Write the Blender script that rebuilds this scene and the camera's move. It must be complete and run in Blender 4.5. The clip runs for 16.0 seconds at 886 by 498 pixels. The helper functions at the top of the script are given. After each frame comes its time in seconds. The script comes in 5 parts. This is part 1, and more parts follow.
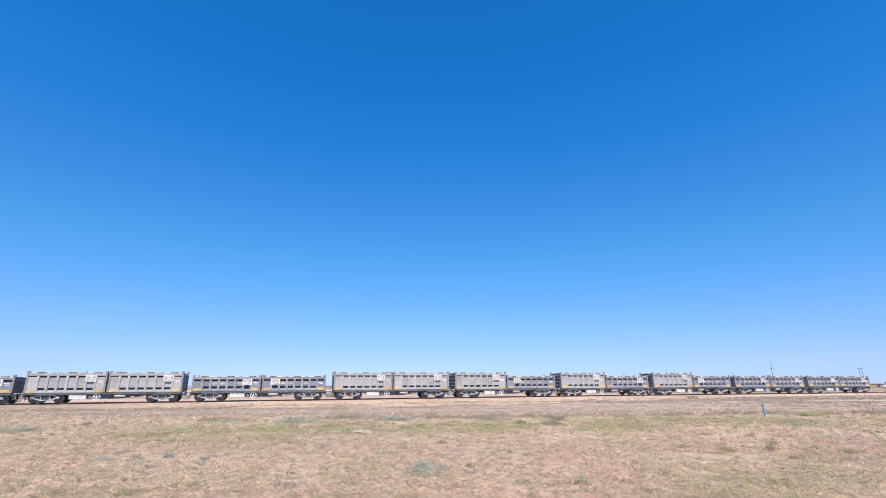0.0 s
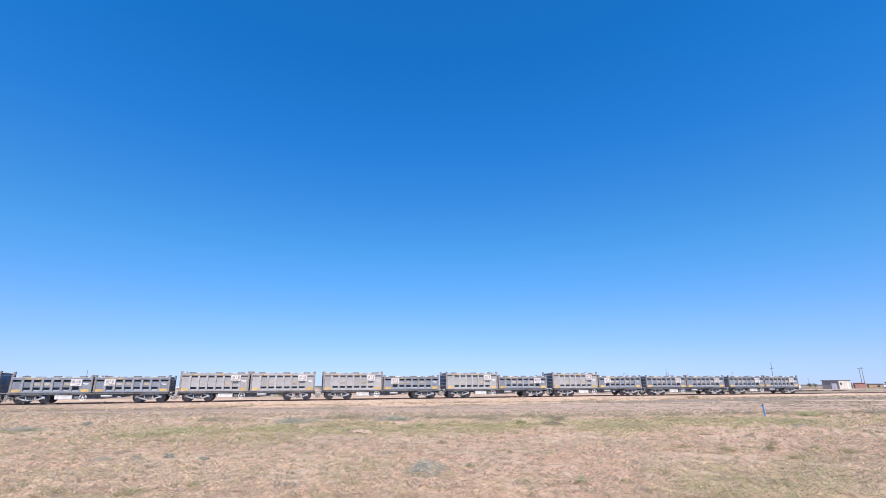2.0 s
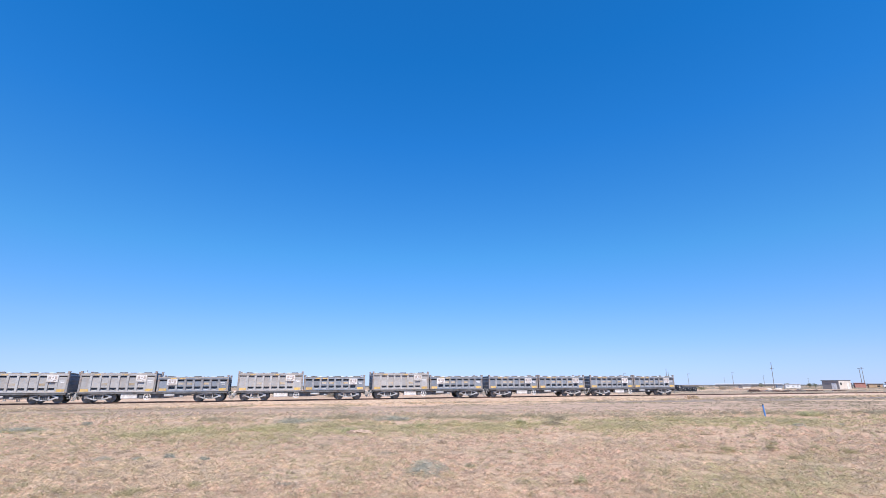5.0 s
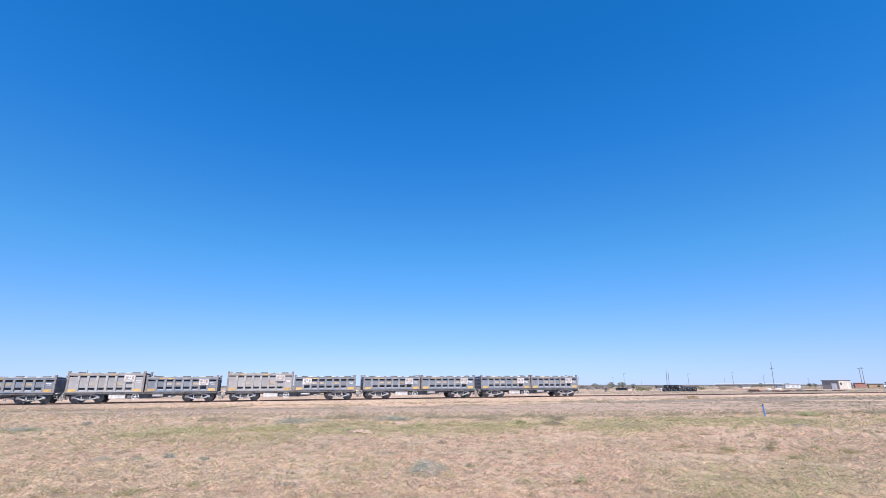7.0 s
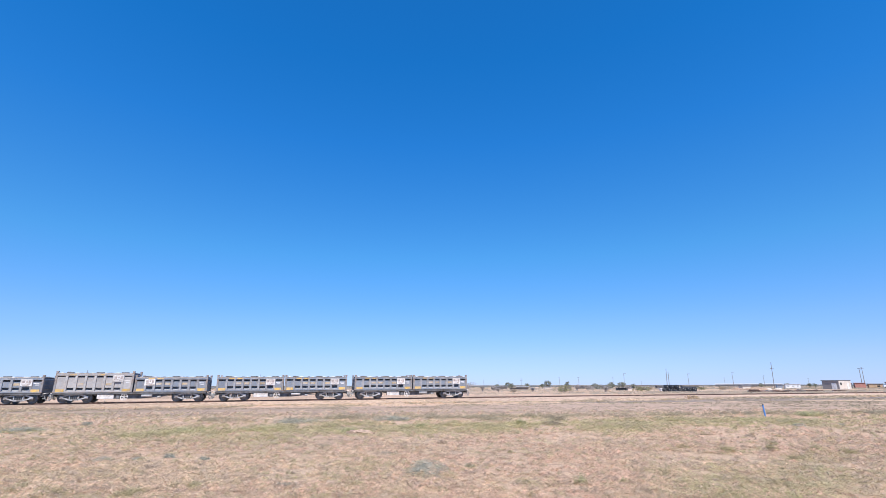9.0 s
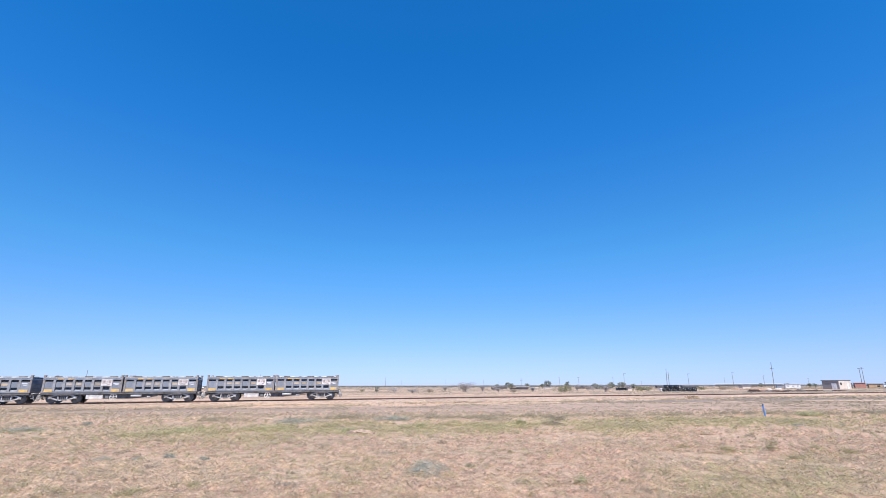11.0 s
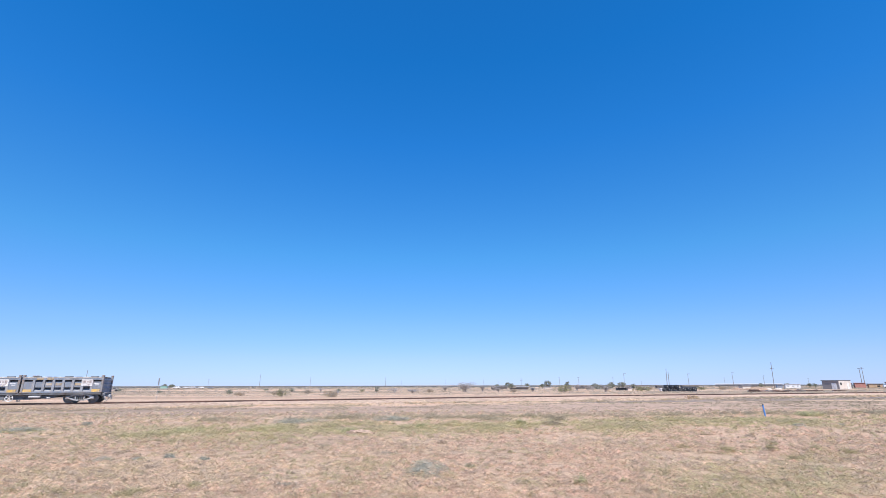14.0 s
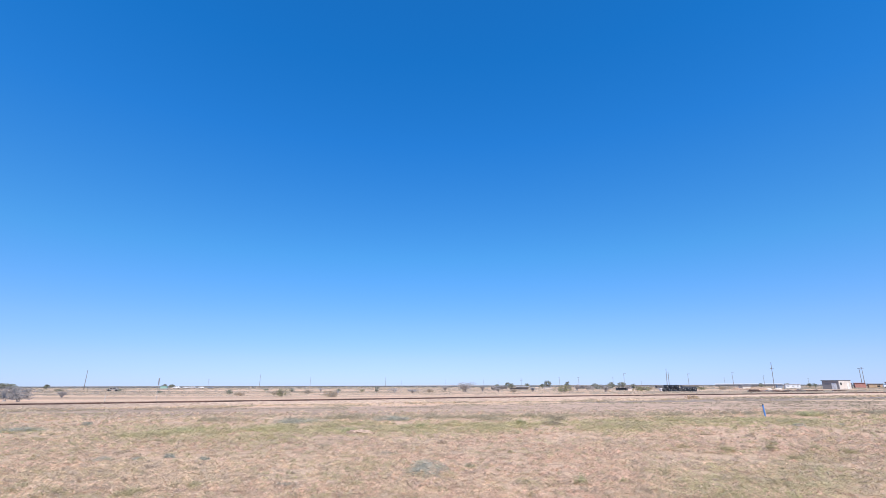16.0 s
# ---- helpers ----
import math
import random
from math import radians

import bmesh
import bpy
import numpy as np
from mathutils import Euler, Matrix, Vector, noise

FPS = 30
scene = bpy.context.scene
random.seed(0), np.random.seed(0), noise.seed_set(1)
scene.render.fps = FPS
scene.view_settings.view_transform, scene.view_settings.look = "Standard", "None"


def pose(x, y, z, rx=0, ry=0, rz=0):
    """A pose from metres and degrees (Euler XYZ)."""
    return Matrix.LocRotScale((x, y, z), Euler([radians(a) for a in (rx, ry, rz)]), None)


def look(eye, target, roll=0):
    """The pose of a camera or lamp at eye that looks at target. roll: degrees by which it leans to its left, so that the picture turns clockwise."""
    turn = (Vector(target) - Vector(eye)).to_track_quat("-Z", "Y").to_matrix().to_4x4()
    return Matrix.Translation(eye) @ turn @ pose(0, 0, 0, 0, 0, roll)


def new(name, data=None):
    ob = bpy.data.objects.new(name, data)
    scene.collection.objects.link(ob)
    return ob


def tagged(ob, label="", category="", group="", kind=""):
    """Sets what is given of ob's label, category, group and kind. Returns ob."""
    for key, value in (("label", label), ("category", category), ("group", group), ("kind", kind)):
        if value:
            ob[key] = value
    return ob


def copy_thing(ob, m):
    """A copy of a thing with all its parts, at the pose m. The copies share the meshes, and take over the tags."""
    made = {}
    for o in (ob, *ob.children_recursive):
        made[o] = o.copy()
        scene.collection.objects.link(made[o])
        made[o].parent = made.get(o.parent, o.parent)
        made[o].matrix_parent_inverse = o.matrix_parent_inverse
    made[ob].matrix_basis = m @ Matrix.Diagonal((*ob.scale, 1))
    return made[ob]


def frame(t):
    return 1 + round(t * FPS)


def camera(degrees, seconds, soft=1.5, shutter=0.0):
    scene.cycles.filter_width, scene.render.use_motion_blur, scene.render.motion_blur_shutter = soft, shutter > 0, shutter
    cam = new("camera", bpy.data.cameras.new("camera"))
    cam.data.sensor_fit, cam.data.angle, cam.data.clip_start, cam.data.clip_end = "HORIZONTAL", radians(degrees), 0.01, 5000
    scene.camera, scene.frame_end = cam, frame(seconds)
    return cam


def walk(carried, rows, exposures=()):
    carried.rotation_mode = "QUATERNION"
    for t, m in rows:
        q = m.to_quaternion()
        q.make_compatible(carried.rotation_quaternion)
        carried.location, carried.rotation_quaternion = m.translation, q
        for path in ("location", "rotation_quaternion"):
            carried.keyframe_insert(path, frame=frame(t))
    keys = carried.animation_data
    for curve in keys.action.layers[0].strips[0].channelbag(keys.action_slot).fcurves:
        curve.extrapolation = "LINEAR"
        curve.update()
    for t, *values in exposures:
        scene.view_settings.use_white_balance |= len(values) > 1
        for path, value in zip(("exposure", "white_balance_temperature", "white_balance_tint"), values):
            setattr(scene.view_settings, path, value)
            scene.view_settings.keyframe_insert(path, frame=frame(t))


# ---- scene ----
cam = camera(86.55, 16.0, soft=0.6)
EYE = pose(0, 0, 1.65, 90 + 16.152, 0, 0) @ pose(0, 0, 0, 0, 0, -0.143)
walk(cam, [(0.0, EYE), (16.0, EYE)])

# ---- light ----
SUN_EL, SUN_AZ = radians(58), radians(174)      # azimuth clockwise from +y
scene.view_settings.exposure = 0.3
world = bpy.data.worlds.new("sky_world")
scene.world = world
world.use_nodes = True
wn, wl = world.node_tree.nodes, world.node_tree.links
sky = wn.new("ShaderNodeTexSky")
sky.sky_type = "NISHITA"
sky.sun_disc = False
sky.sun_elevation, sky.sun_rotation = SUN_EL, SUN_AZ
sky.altitude, sky.air_density, sky.dust_density, sky.ozone_density = 150, 1.0, 0.0, 3.0
# clear desert air: deep blue overhead, pale blue at the horizon
up = wn.new("ShaderNodeTexCoord")
split = wn.new("ShaderNodeSeparateXYZ")
wl.new(up.outputs["Generated"], split.inputs[0])
air = wn.new("ShaderNodeValToRGB")
for k, (height, tint) in enumerate([(0.0, (0.475, 0.665, 1.36)), (0.052, (0.565, 0.715, 1.31)), (0.117, (0.56, 0.81, 1.26)), (0.256, (0.385, 0.99, 1.42)),
                                    (0.476, (0.17, 1.0, 1.72)), (0.613, (0.105, 1.0, 1.75)), (1.0, (0.1, 1.0, 1.75))]):
    stop = air.color_ramp.elements[0] if k == 0 else air.color_ramp.elements[1] if k == 1 else air.color_ramp.elements.new(height)
    stop.position, stop.color = height, (*(c / 1.75 for c in tint), 1)
wl.new(split.outputs["Z"], air.inputs[0])
tinted = wn.new("ShaderNodeVectorMath")
tinted.operation = "MULTIPLY"
wl.new(sky.outputs[0], tinted.inputs[0])
wl.new(air.outputs[0], tinted.inputs[1])
wl.new(tinted.outputs[0], wn["Background"].inputs["Color"])
wn["Background"].inputs["Strength"].default_value = 0.1225 * 1.75 / 2 ** 0.3
sun_data = bpy.data.lights.new("sun", "SUN")
sun_data.energy, sun_data.angle, sun_data.color = 5.0, radians(0.53), (1.0, 0.94, 0.87)
sun = new("sun", sun_data)
to_sun = Vector((math.cos(SUN_EL) * math.sin(SUN_AZ), math.cos(SUN_EL) * math.cos(SUN_AZ), math.sin(SUN_EL)))
sun.matrix_world = look(to_sun * 100, (0, 0, 0))


# ---- materials ----
def material(name, color, rough=0.8, metal=0.0, vary=0.25, scale=3.0, fine=40.0, bump=0.3, second=None, second_at=0.6,
             second_scale=1.0, per_object=0.0, per_island=0.0, spec=0.3, thin=0.0, streaks=None):
    """A weathered surface: a base colour, broad blotches of a second colour, fine grain and relief.
    thin lets that share of light through (leaves); streaks runs stains of that colour down the surface."""
    m = bpy.data.materials.new(name)
    m.use_nodes = True
    n, l = m.node_tree.nodes, m.node_tree.links
    b = n["Principled BSDF"]
    b.inputs["Roughness"].default_value, b.inputs["Metallic"].default_value = rough, metal
    b.inputs["Specular IOR Level"].default_value = spec
    geo = n.new("ShaderNodeNewGeometry") if per_island else None
    tex = n.new("ShaderNodeTexCoord")

    def noisy(s, detail=6):
        t = n.new("ShaderNodeTexNoise")
        t.inputs["Scale"].default_value, t.inputs["Detail"].default_value = s, detail
        l.new(tex.outputs["Object"], t.inputs["Vector"])
        return t.outputs["Fac"]

    def remap(out, a, c, lo, hi):
        r = n.new("ShaderNodeMapRange")
        for k, v in enumerate((a, c, lo, hi)):
            r.inputs[k + 1].default_value = v
        l.new(out, r.inputs[0])
        return r.outputs[0]

    def mix(kind, fac, a, c):
        x = n.new("ShaderNodeMix")
        x.data_type, x.blend_type = "RGBA", kind
        for sock, v in ((x.inputs[0], fac), (x.inputs[6], a), (x.inputs[7], c)):
            if isinstance(v, (int, float)):
                sock.default_value = v
            elif isinstance(v, tuple):
                sock.default_value = (*v, 1)
            else:
                l.new(v, sock)
        return x.outputs[2]

    col = color
    if second:
        col = mix("MIX", remap(noisy(second_scale), second_at - 0.12, second_at + 0.12, 0, 1), color, second)
    if streaks:
        mp = n.new("ShaderNodeMapping")
        mp.inputs["Scale"].default_value = (3.2, 3.2, 0.45)
        l.new(tex.outputs["Object"], mp.inputs["Vector"])
        run = n.new("ShaderNodeTexNoise")
        run.noise_dimensions = "4D"
        run.inputs["Scale"].default_value, run.inputs["Detail"].default_value = 1.6, 5
        each = n.new("ShaderNodeObjectInfo")
        l.new(mp.outputs[0], run.inputs["Vector"])
        l.new(remap(each.outputs["Random"], 0, 1, 0, 40), run.inputs["W"])
        col = mix("MIX", remap(run.outputs["Fac"], 0.48, 0.70, 0, 0.55), col, streaks)
    grey = remap(noisy(scale), 0.3, 0.7, 1 - vary, 1 + vary)
    comb = n.new("ShaderNodeCombineColor")
    for k in range(3):
        l.new(grey, comb.inputs[k])
    col = mix("MULTIPLY", 1.0, col, comb.outputs[0])
    grain = remap(noisy(fine, 3), 0.3, 0.7, 1 - vary * 0.6, 1 + vary * 0.6)
    comb2 = n.new("ShaderNodeCombineColor")
    for k in range(3):
        l.new(grain, comb2.inputs[k])
    col = mix("MULTIPLY", 1.0, col, comb2.outputs[0])
    for amount, src in ((per_object, "o"), (per_island, "i")):
        if amount:
            out = n.new("ShaderNodeObjectInfo").outputs["Random"] if src == "o" else geo.outputs["Random Per Island"]
            v = remap(out, 0, 1, 1 - amount, 1 + amount)
            c3 = n.new("ShaderNodeCombineColor")
            for k in range(3):
                l.new(v, c3.inputs[k])
            col = mix("MULTIPLY", 1.0, col, c3.outputs[0])
    l.new(col, b.inputs["Base Color"])
    if bump:
        bp = n.new("ShaderNodeBump")
        bp.inputs["Strength"].default_value, bp.inputs["Distance"].default_value = bump, 0.02
        l.new(noisy(fine, 4), bp.inputs["Height"])
        l.new(bp.outputs[0], b.inputs["Normal"])
    if thin:
        lit = n.new("ShaderNodeBsdfTranslucent")
        l.new(col, lit.inputs["Color"])
        both = n.new("ShaderNodeMixShader")
        both.inputs[0].default_value = thin
        l.new(b.outputs[0], both.inputs[1])
        l.new(lit.outputs[0], both.inputs[2])
        l.new(both.outputs[0], n["Material Output"].inputs["Surface"])
    return m


M_GREY = material("slate_grey_paint", (0.205, 0.238, 0.29), 0.6, 0, 0.22, 1.3, 14, 0.1, (0.285, 0.28, 0.28), 0.55, 0.9, per_object=0.12, streaks=(0.26, 0.225, 0.20))
M_PALE = material("pale_grey_paint", (0.375, 0.37, 0.375), 0.6, 0, 0.18, 1.3, 14, 0.1, (0.44, 0.40, 0.36), 0.52, 0.9, per_object=0.12, streaks=(0.42, 0.345, 0.285))
M_RIB = material("worn_grey_rib_paint", (0.315, 0.325, 0.345), 0.6, 0, 0.22, 1.6, 14, 0.1, (0.35, 0.315, 0.28), 0.55, 1.2, per_object=0.14, streaks=(0.33, 0.265, 0.22))
M_PALE_RIB = material("worn_pale_rib_paint", (0.44, 0.425, 0.41), 0.6, 0, 0.18, 1.6, 14, 0.1, (0.38, 0.335, 0.29), 0.58, 1.2, per_object=0.12, streaks=(0.45, 0.35, 0.28))
M_POST = material("rust_stained_post_paint", (0.30, 0.285, 0.275), 0.65, 0, 0.25, 2, 16, 0.15, (0.24, 0.16, 0.115), 0.55, 2.2, per_object=0.1)
# the shade inside the box recesses is put into this dark colour
M_INNER = material("recess_shade_and_wall_paint", (0.15, 0.16, 0.18), 0.8, 0, 0.3, 2, 20, 0.1)
M_YELLOW = material("yellow_reflector", (0.66, 0.42, 0.13), 0.5, 0, 0.25, 4, 40, 0.05, (0.50, 0.39, 0.26), 0.58, 3, per_object=0.15)
M_WORN = material("worn_ochre_reflector", (0.50, 0.37, 0.22), 0.6, 0, 0.25, 4, 40, 0.05, (0.38, 0.34, 0.30), 0.52, 4, per_object=0.2)
M_WHITE = material("white_paint", (0.72, 0.71, 0.69), 0.55, 0, 0.12, 3, 40, 0.05, (0.50, 0.47, 0.43), 0.66, 2)
M_FADED = material("faded_brown_print", (0.40, 0.33, 0.30), 0.6, 0, 0.3, 9, 40, 0)
M_DIRTY = material("dirty_white_paint", (0.72, 0.69, 0.66), 0.6, 0, 0.2, 3, 30, 0.1, (0.46, 0.39, 0.32), 0.6, 2.5, per_object=0.12)
M_MARK = material("grey_lettering", (0.22, 0.23, 0.25), 0.6, 0, 0.1, 5, 40, 0)
M_TARP = material("dusty_cover", (0.30, 0.29, 0.28), 0.8, 0, 0.25, 1.5, 20, 0.2, (0.16, 0.17, 0.19), 0.55, 1.5)
M_DUST = material("dusty_beige_paint", (0.46, 0.40, 0.34), 0.8, 0, 0.25, 2, 20, 0.1, (0.30, 0.28, 0.27), 0.6, 2)
M_STEEL = material("sooty_steel", (0.15, 0.15, 0.153), 0.7, 0.2, 0.35, 3, 30, 0.2, (0.11, 0.085, 0.07), 0.62, 2)
M_FRAME = material("dusty_cast_steel", (0.46, 0.45, 0.445), 0.7, 0.1, 0.25, 4, 30, 0.2, (0.22, 0.18, 0.15), 0.6, 3)
M_TREAD = material("worn_wheel_steel", (0.17, 0.17, 0.17), 0.45, 0.6, 0.3, 4, 30, 0.1)
M_RUST = material("rusty_rail_steel", (0.10, 0.068, 0.058), 0.75, 0.1, 0.35, 0.6, 30, 0.2, (0.20, 0.115, 0.088), 0.52, 0.35)
M_SLEEPER = material("old_timber_sleeper", (0.16, 0.115, 0.09), 0.9, 0, 0.3, 3, 30, 0.4, per_island=0.3)
M_DRY = material("dry_grass", (0.77, 0.585, 0.41), 0.9, 0, 0.22, 3.2, 14, 0, (0.60, 0.48, 0.32), 0.55, 0.5, per_island=0.2, spec=0.1, thin=0.3)
M_RUSTY_GRASS = material("reddish_dead_grass", (0.70, 0.49, 0.36), 0.9, 0, 0.22, 3.2, 14, 0, (0.58, 0.42, 0.31), 0.6, 0.9, per_island=0.2, spec=0.1, thin=0.3)
M_BROWN = material("grey_brown_dead_weed", (0.49, 0.385, 0.295), 0.9, 0, 0.22, 3.0, 14, 0, (0.57, 0.455, 0.335), 0.55, 0.9, per_island=0.25, spec=0.1, thin=0.3)
M_GREEN = material("olive_grass", (0.475, 0.425, 0.235), 0.85, 0, 0.24, 1.2, 8, 0, (0.55, 0.465, 0.295), 0.52, 0.5, per_island=0.2, spec=0.1, thin=0.35)
M_FRESH = material("fresh_green_leaf", (0.54, 0.535, 0.30), 0.7, 0, 0.2, 1.5, 8, 0, (0.54, 0.48, 0.28), 0.5, 1.5, per_island=0.25, spec=0.2, thin=0.45)
M_TUSSOCK = material("straw_green_tussock", (0.53, 0.45, 0.27), 0.85, 0, 0.25, 2.5, 12, 0, (0.43, 0.375, 0.22), 0.5, 1.8, per_island=0.25, spec=0.1, thin=0.4)
M_VERGE = material("dull_olive_straw", (0.37, 0.325, 0.22), 0.85, 0, 0.2, 0.5, 4, 0, (0.46, 0.38, 0.275), 0.52, 0.4, per_island=0.2, spec=0.1, thin=0.3)
M_SALT = material("blue_grey_leaf", (0.40, 0.41, 0.335), 0.8, 0, 0.2, 2.0, 9, 0, (0.50, 0.45, 0.35), 0.62, 2.0, per_island=0.25, spec=0.1, thin=0.4)
M_TWIG = material("grey_dry_twig", (0.355, 0.325, 0.305), 0.9, 0, 0.2, 2, 20, 0, per_island=0.25)
M_GREYBUSH = material("blue_grey_dead_twig", (0.255, 0.25, 0.25), 0.9, 0, 0.15, 0.6, 6, 0, per_island=0.15, spec=0.1, thin=0.2)
M_LEAF = material("dull_grey_green_leaf", (0.225, 0.235, 0.175), 0.8, 0, 0.2, 0.3, 4, 0, per_island=0.4, spec=0.2)
M_SCRUB = material("olive_scrub_leaf", (0.28, 0.26, 0.15), 0.8, 0, 0.2, 0.3, 4, 0, per_island=0.4, spec=0.2)
M_STRAW = material("straw_scrub", (0.47, 0.385, 0.285), 0.9, 0, 0.2, 0.3, 4, 0, (0.38, 0.315, 0.235), 0.52, 0.3, per_island=0.2, spec=0.1, thin=0.3)
M_PLAIN = material("grey_straw_scrub", (0.44, 0.385, 0.315), 0.9, 0, 0.2, 0.1, 2, 0, (0.36, 0.325, 0.265), 0.5, 0.05, per_island=0.2, spec=0.1, thin=0.25)
# the haze over far scrub is mixed into this blue-grey leaf colour
M_HAZE = material("hazed_scrub_leaf", (0.20, 0.21, 0.205), 0.9, 0, 0.2, 0.02, 0.3, 0, per_island=0.3, spec=0.05)
M_BARK = material("grey_bark", (0.16, 0.13, 0.11), 0.9, 0, 0.3, 4, 30, 0.4)
M_POLE = material("weathered_pole_timber", (0.19, 0.165, 0.15), 0.9, 0, 0.2, 2, 30, 0.3)
M_BLUE = material("blue_paint", (0.09, 0.26, 0.60), 0.5, 0, 0.15, 6, 40, 0.05)
M_BLACK = material("black_plastic_wrap", (0.022, 0.025, 0.03), 0.4, 0, 0.3, 2, 20, 0.3)
# tan darkened to carry the shade on the house front
M_TAN = material("tan_render_with_shade", (0.29, 0.262, 0.242), 0.9, 0, 0.1, 0.8, 15, 0.2)
M_CREAM = material("cream_wall", (0.62, 0.55, 0.47), 0.9, 0, 0.1, 0.8, 15, 0.2)
M_ROOF = material("galvanised_sheet", (0.33, 0.34, 0.36), 0.5, 0.4, 0.2, 0.8, 15, 0.1)
M_RED = material("faded_red_paint", (0.40, 0.19, 0.15), 0.6, 0, 0.2, 1, 15, 0.1)
M_ORANGE = material("faded_orange_paint", (0.44, 0.31, 0.2), 0.6, 0, 0.2, 1, 15, 0.1)
M_MINT = material("mint_green_sheet", (0.26, 0.42, 0.35), 0.6, 0, 0.1, 1, 15, 0.1)
M_GLASS = material("dark_window_glass", (0.03, 0.035, 0.04), 0.15, 0, 0.1, 3, 20, 0)
M_SHEET = material("sunlit_roof_sheet", (0.58, 0.60, 0.63), 0.45, 0.2, 0.15, 0.8, 15, 0.1)
# dark timber; on sheds the colour also holds the shade below the roofs
M_GLOOM = material("dark_timber_and_shed_shade", (0.125, 0.118, 0.115), 0.9, 0, 0.25, 0.8, 15, 0.2, (0.15, 0.12, 0.10), 0.6, 0.5)
M_PANE = material("dusty_window_pane", (0.40, 0.41, 0.42), 0.3, 0, 0.1, 3, 20, 0)
M_STONE = material("pale_stone", (0.70, 0.67, 0.62), 0.9, 0, 0.1, 20, 80, 0.3)


def soil_material(name, tones, spread, broad_scale, fine_scale, contrast):
    """Bare pinkish soil with dry litter: blotches at several scales."""
    m = bpy.data.materials.new(name)
    m.use_nodes = True
    n, l = m.node_tree.nodes, m.node_tree.links
    b = n["Principled BSDF"]
    b.inputs["Roughness"].default_value, b.inputs["Specular IOR Level"].default_value = 0.95, 0.1
    tex = n.new("ShaderNodeTexCoord")

    def ramp(scale, stops, detail=8, rough=0.6, stretch=(1, 1, 1)):
        mp = n.new("ShaderNodeMapping")
        mp.inputs["Scale"].default_value = stretch
        l.new(tex.outputs["Object"], mp.inputs["Vector"])
        t = n.new("ShaderNodeTexNoise")
        t.inputs["Scale"].default_value, t.inputs["Detail"].default_value, t.inputs["Roughness"].default_value = scale, detail, rough
        l.new(mp.outputs[0], t.inputs["Vector"])
        r = n.new("ShaderNodeValToRGB")
        r.color_ramp.elements[0].position, r.color_ramp.elements[0].color = stops[0][0], (*stops[0][1], 1)
        r.color_ramp.elements[1].position, r.color_ramp.elements[1].color = stops[-1][0], (*stops[-1][1], 1)
        for p, c in stops[1:-1]:
            r.color_ramp.elements.new(p).color = (*c, 1)
        l.new(t.outputs["Fac"], r.inputs[0])
        return r.outputs[0], t.outputs["Fac"]

    def mult(a, c, f=1.0):
        x = n.new("ShaderNodeMix")
        x.data_type, x.blend_type = "RGBA", "MULTIPLY"
        x.inputs[0].default_value = f
        l.new(a, x.inputs[6])
        l.new(c, x.inputs[7])
        return x.outputs[2]

    k = contrast
    broad, _ = ramp(broad_scale, list(zip((0.30, 0.46, 0.58, 0.72), tones)), stretch=spread)
    far, _ = ramp(0.02, [(0.40, (0.74, 0.765, 0.74)), (0.5, (0.98, 0.97, 0.95)), (0.6, (1.12, 1.09, 1.08))], stretch=(0.25, 1, 1))
    lanes, _ = ramp(0.07, [(0.38, (0.74, 0.745, 0.75)), (0.48, (0.97, 0.965, 0.96)), (0.62, (1.08, 1.06, 1.05))], stretch=(0.09, 1, 1))
    mid, _ = ramp(3.4, [(0.34, (1 - 0.42 * k, 1 - 0.44 * k, 1 - 0.46 * k)), (0.5, (1, 1, 1)), (0.72, (1 + 0.16 * k, 1 + 0.14 * k, 1 + 0.12 * k))])
    fine, height = ramp(fine_scale, [(0.34, (1 - 0.5 * k, 1 - 0.52 * k, 1 - 0.53 * k)), (0.52, (1.0, 1.0, 1.0)), (0.7, (1 + 0.28 * k, 1 + 0.28 * k, 1 + 0.26 * k))], 6, 0.75)
    l.new(mult(mult(mult(mult(broad, far), lanes), mid), fine), b.inputs["Base Color"])
    bp = n.new("ShaderNodeBump")
    bp.inputs["Strength"].default_value, bp.inputs["Distance"].default_value = 0.6, 0.03
    l.new(height, bp.inputs["Height"])
    l.new(bp.outputs[0], b.inputs["Normal"])
    return m


M_SOIL = soil_material("pink_tan_soil", ((0.52, 0.395, 0.283), (0.565, 0.41, 0.295), (0.60, 0.415, 0.30), (0.555, 0.408, 0.298)), (1, 1, 1), 0.16, 13, 0.9)
M_ROAD = soil_material("pinkish_gravel", ((0.39, 0.29, 0.225), (0.49, 0.358, 0.272), (0.42, 0.312, 0.24), (0.54, 0.388, 0.288)), (0.09, 1, 1), 0.5, 8, 0.9)
M_GRAVEL = soil_material("grey_brown_gravel", ((0.235, 0.195, 0.17), (0.31, 0.25, 0.21), (0.265, 0.218, 0.187), (0.36, 0.285, 0.232)), (0.15, 1, 1), 0.35, 9, 1.0)
M_BALLAST = soil_material("red_brown_ballast", ((0.46, 0.335, 0.26), (0.54, 0.405, 0.31), (0.50, 0.365, 0.28), (0.57, 0.435, 0.335)), (0.3, 1, 1), 0.5, 12, 0.9)


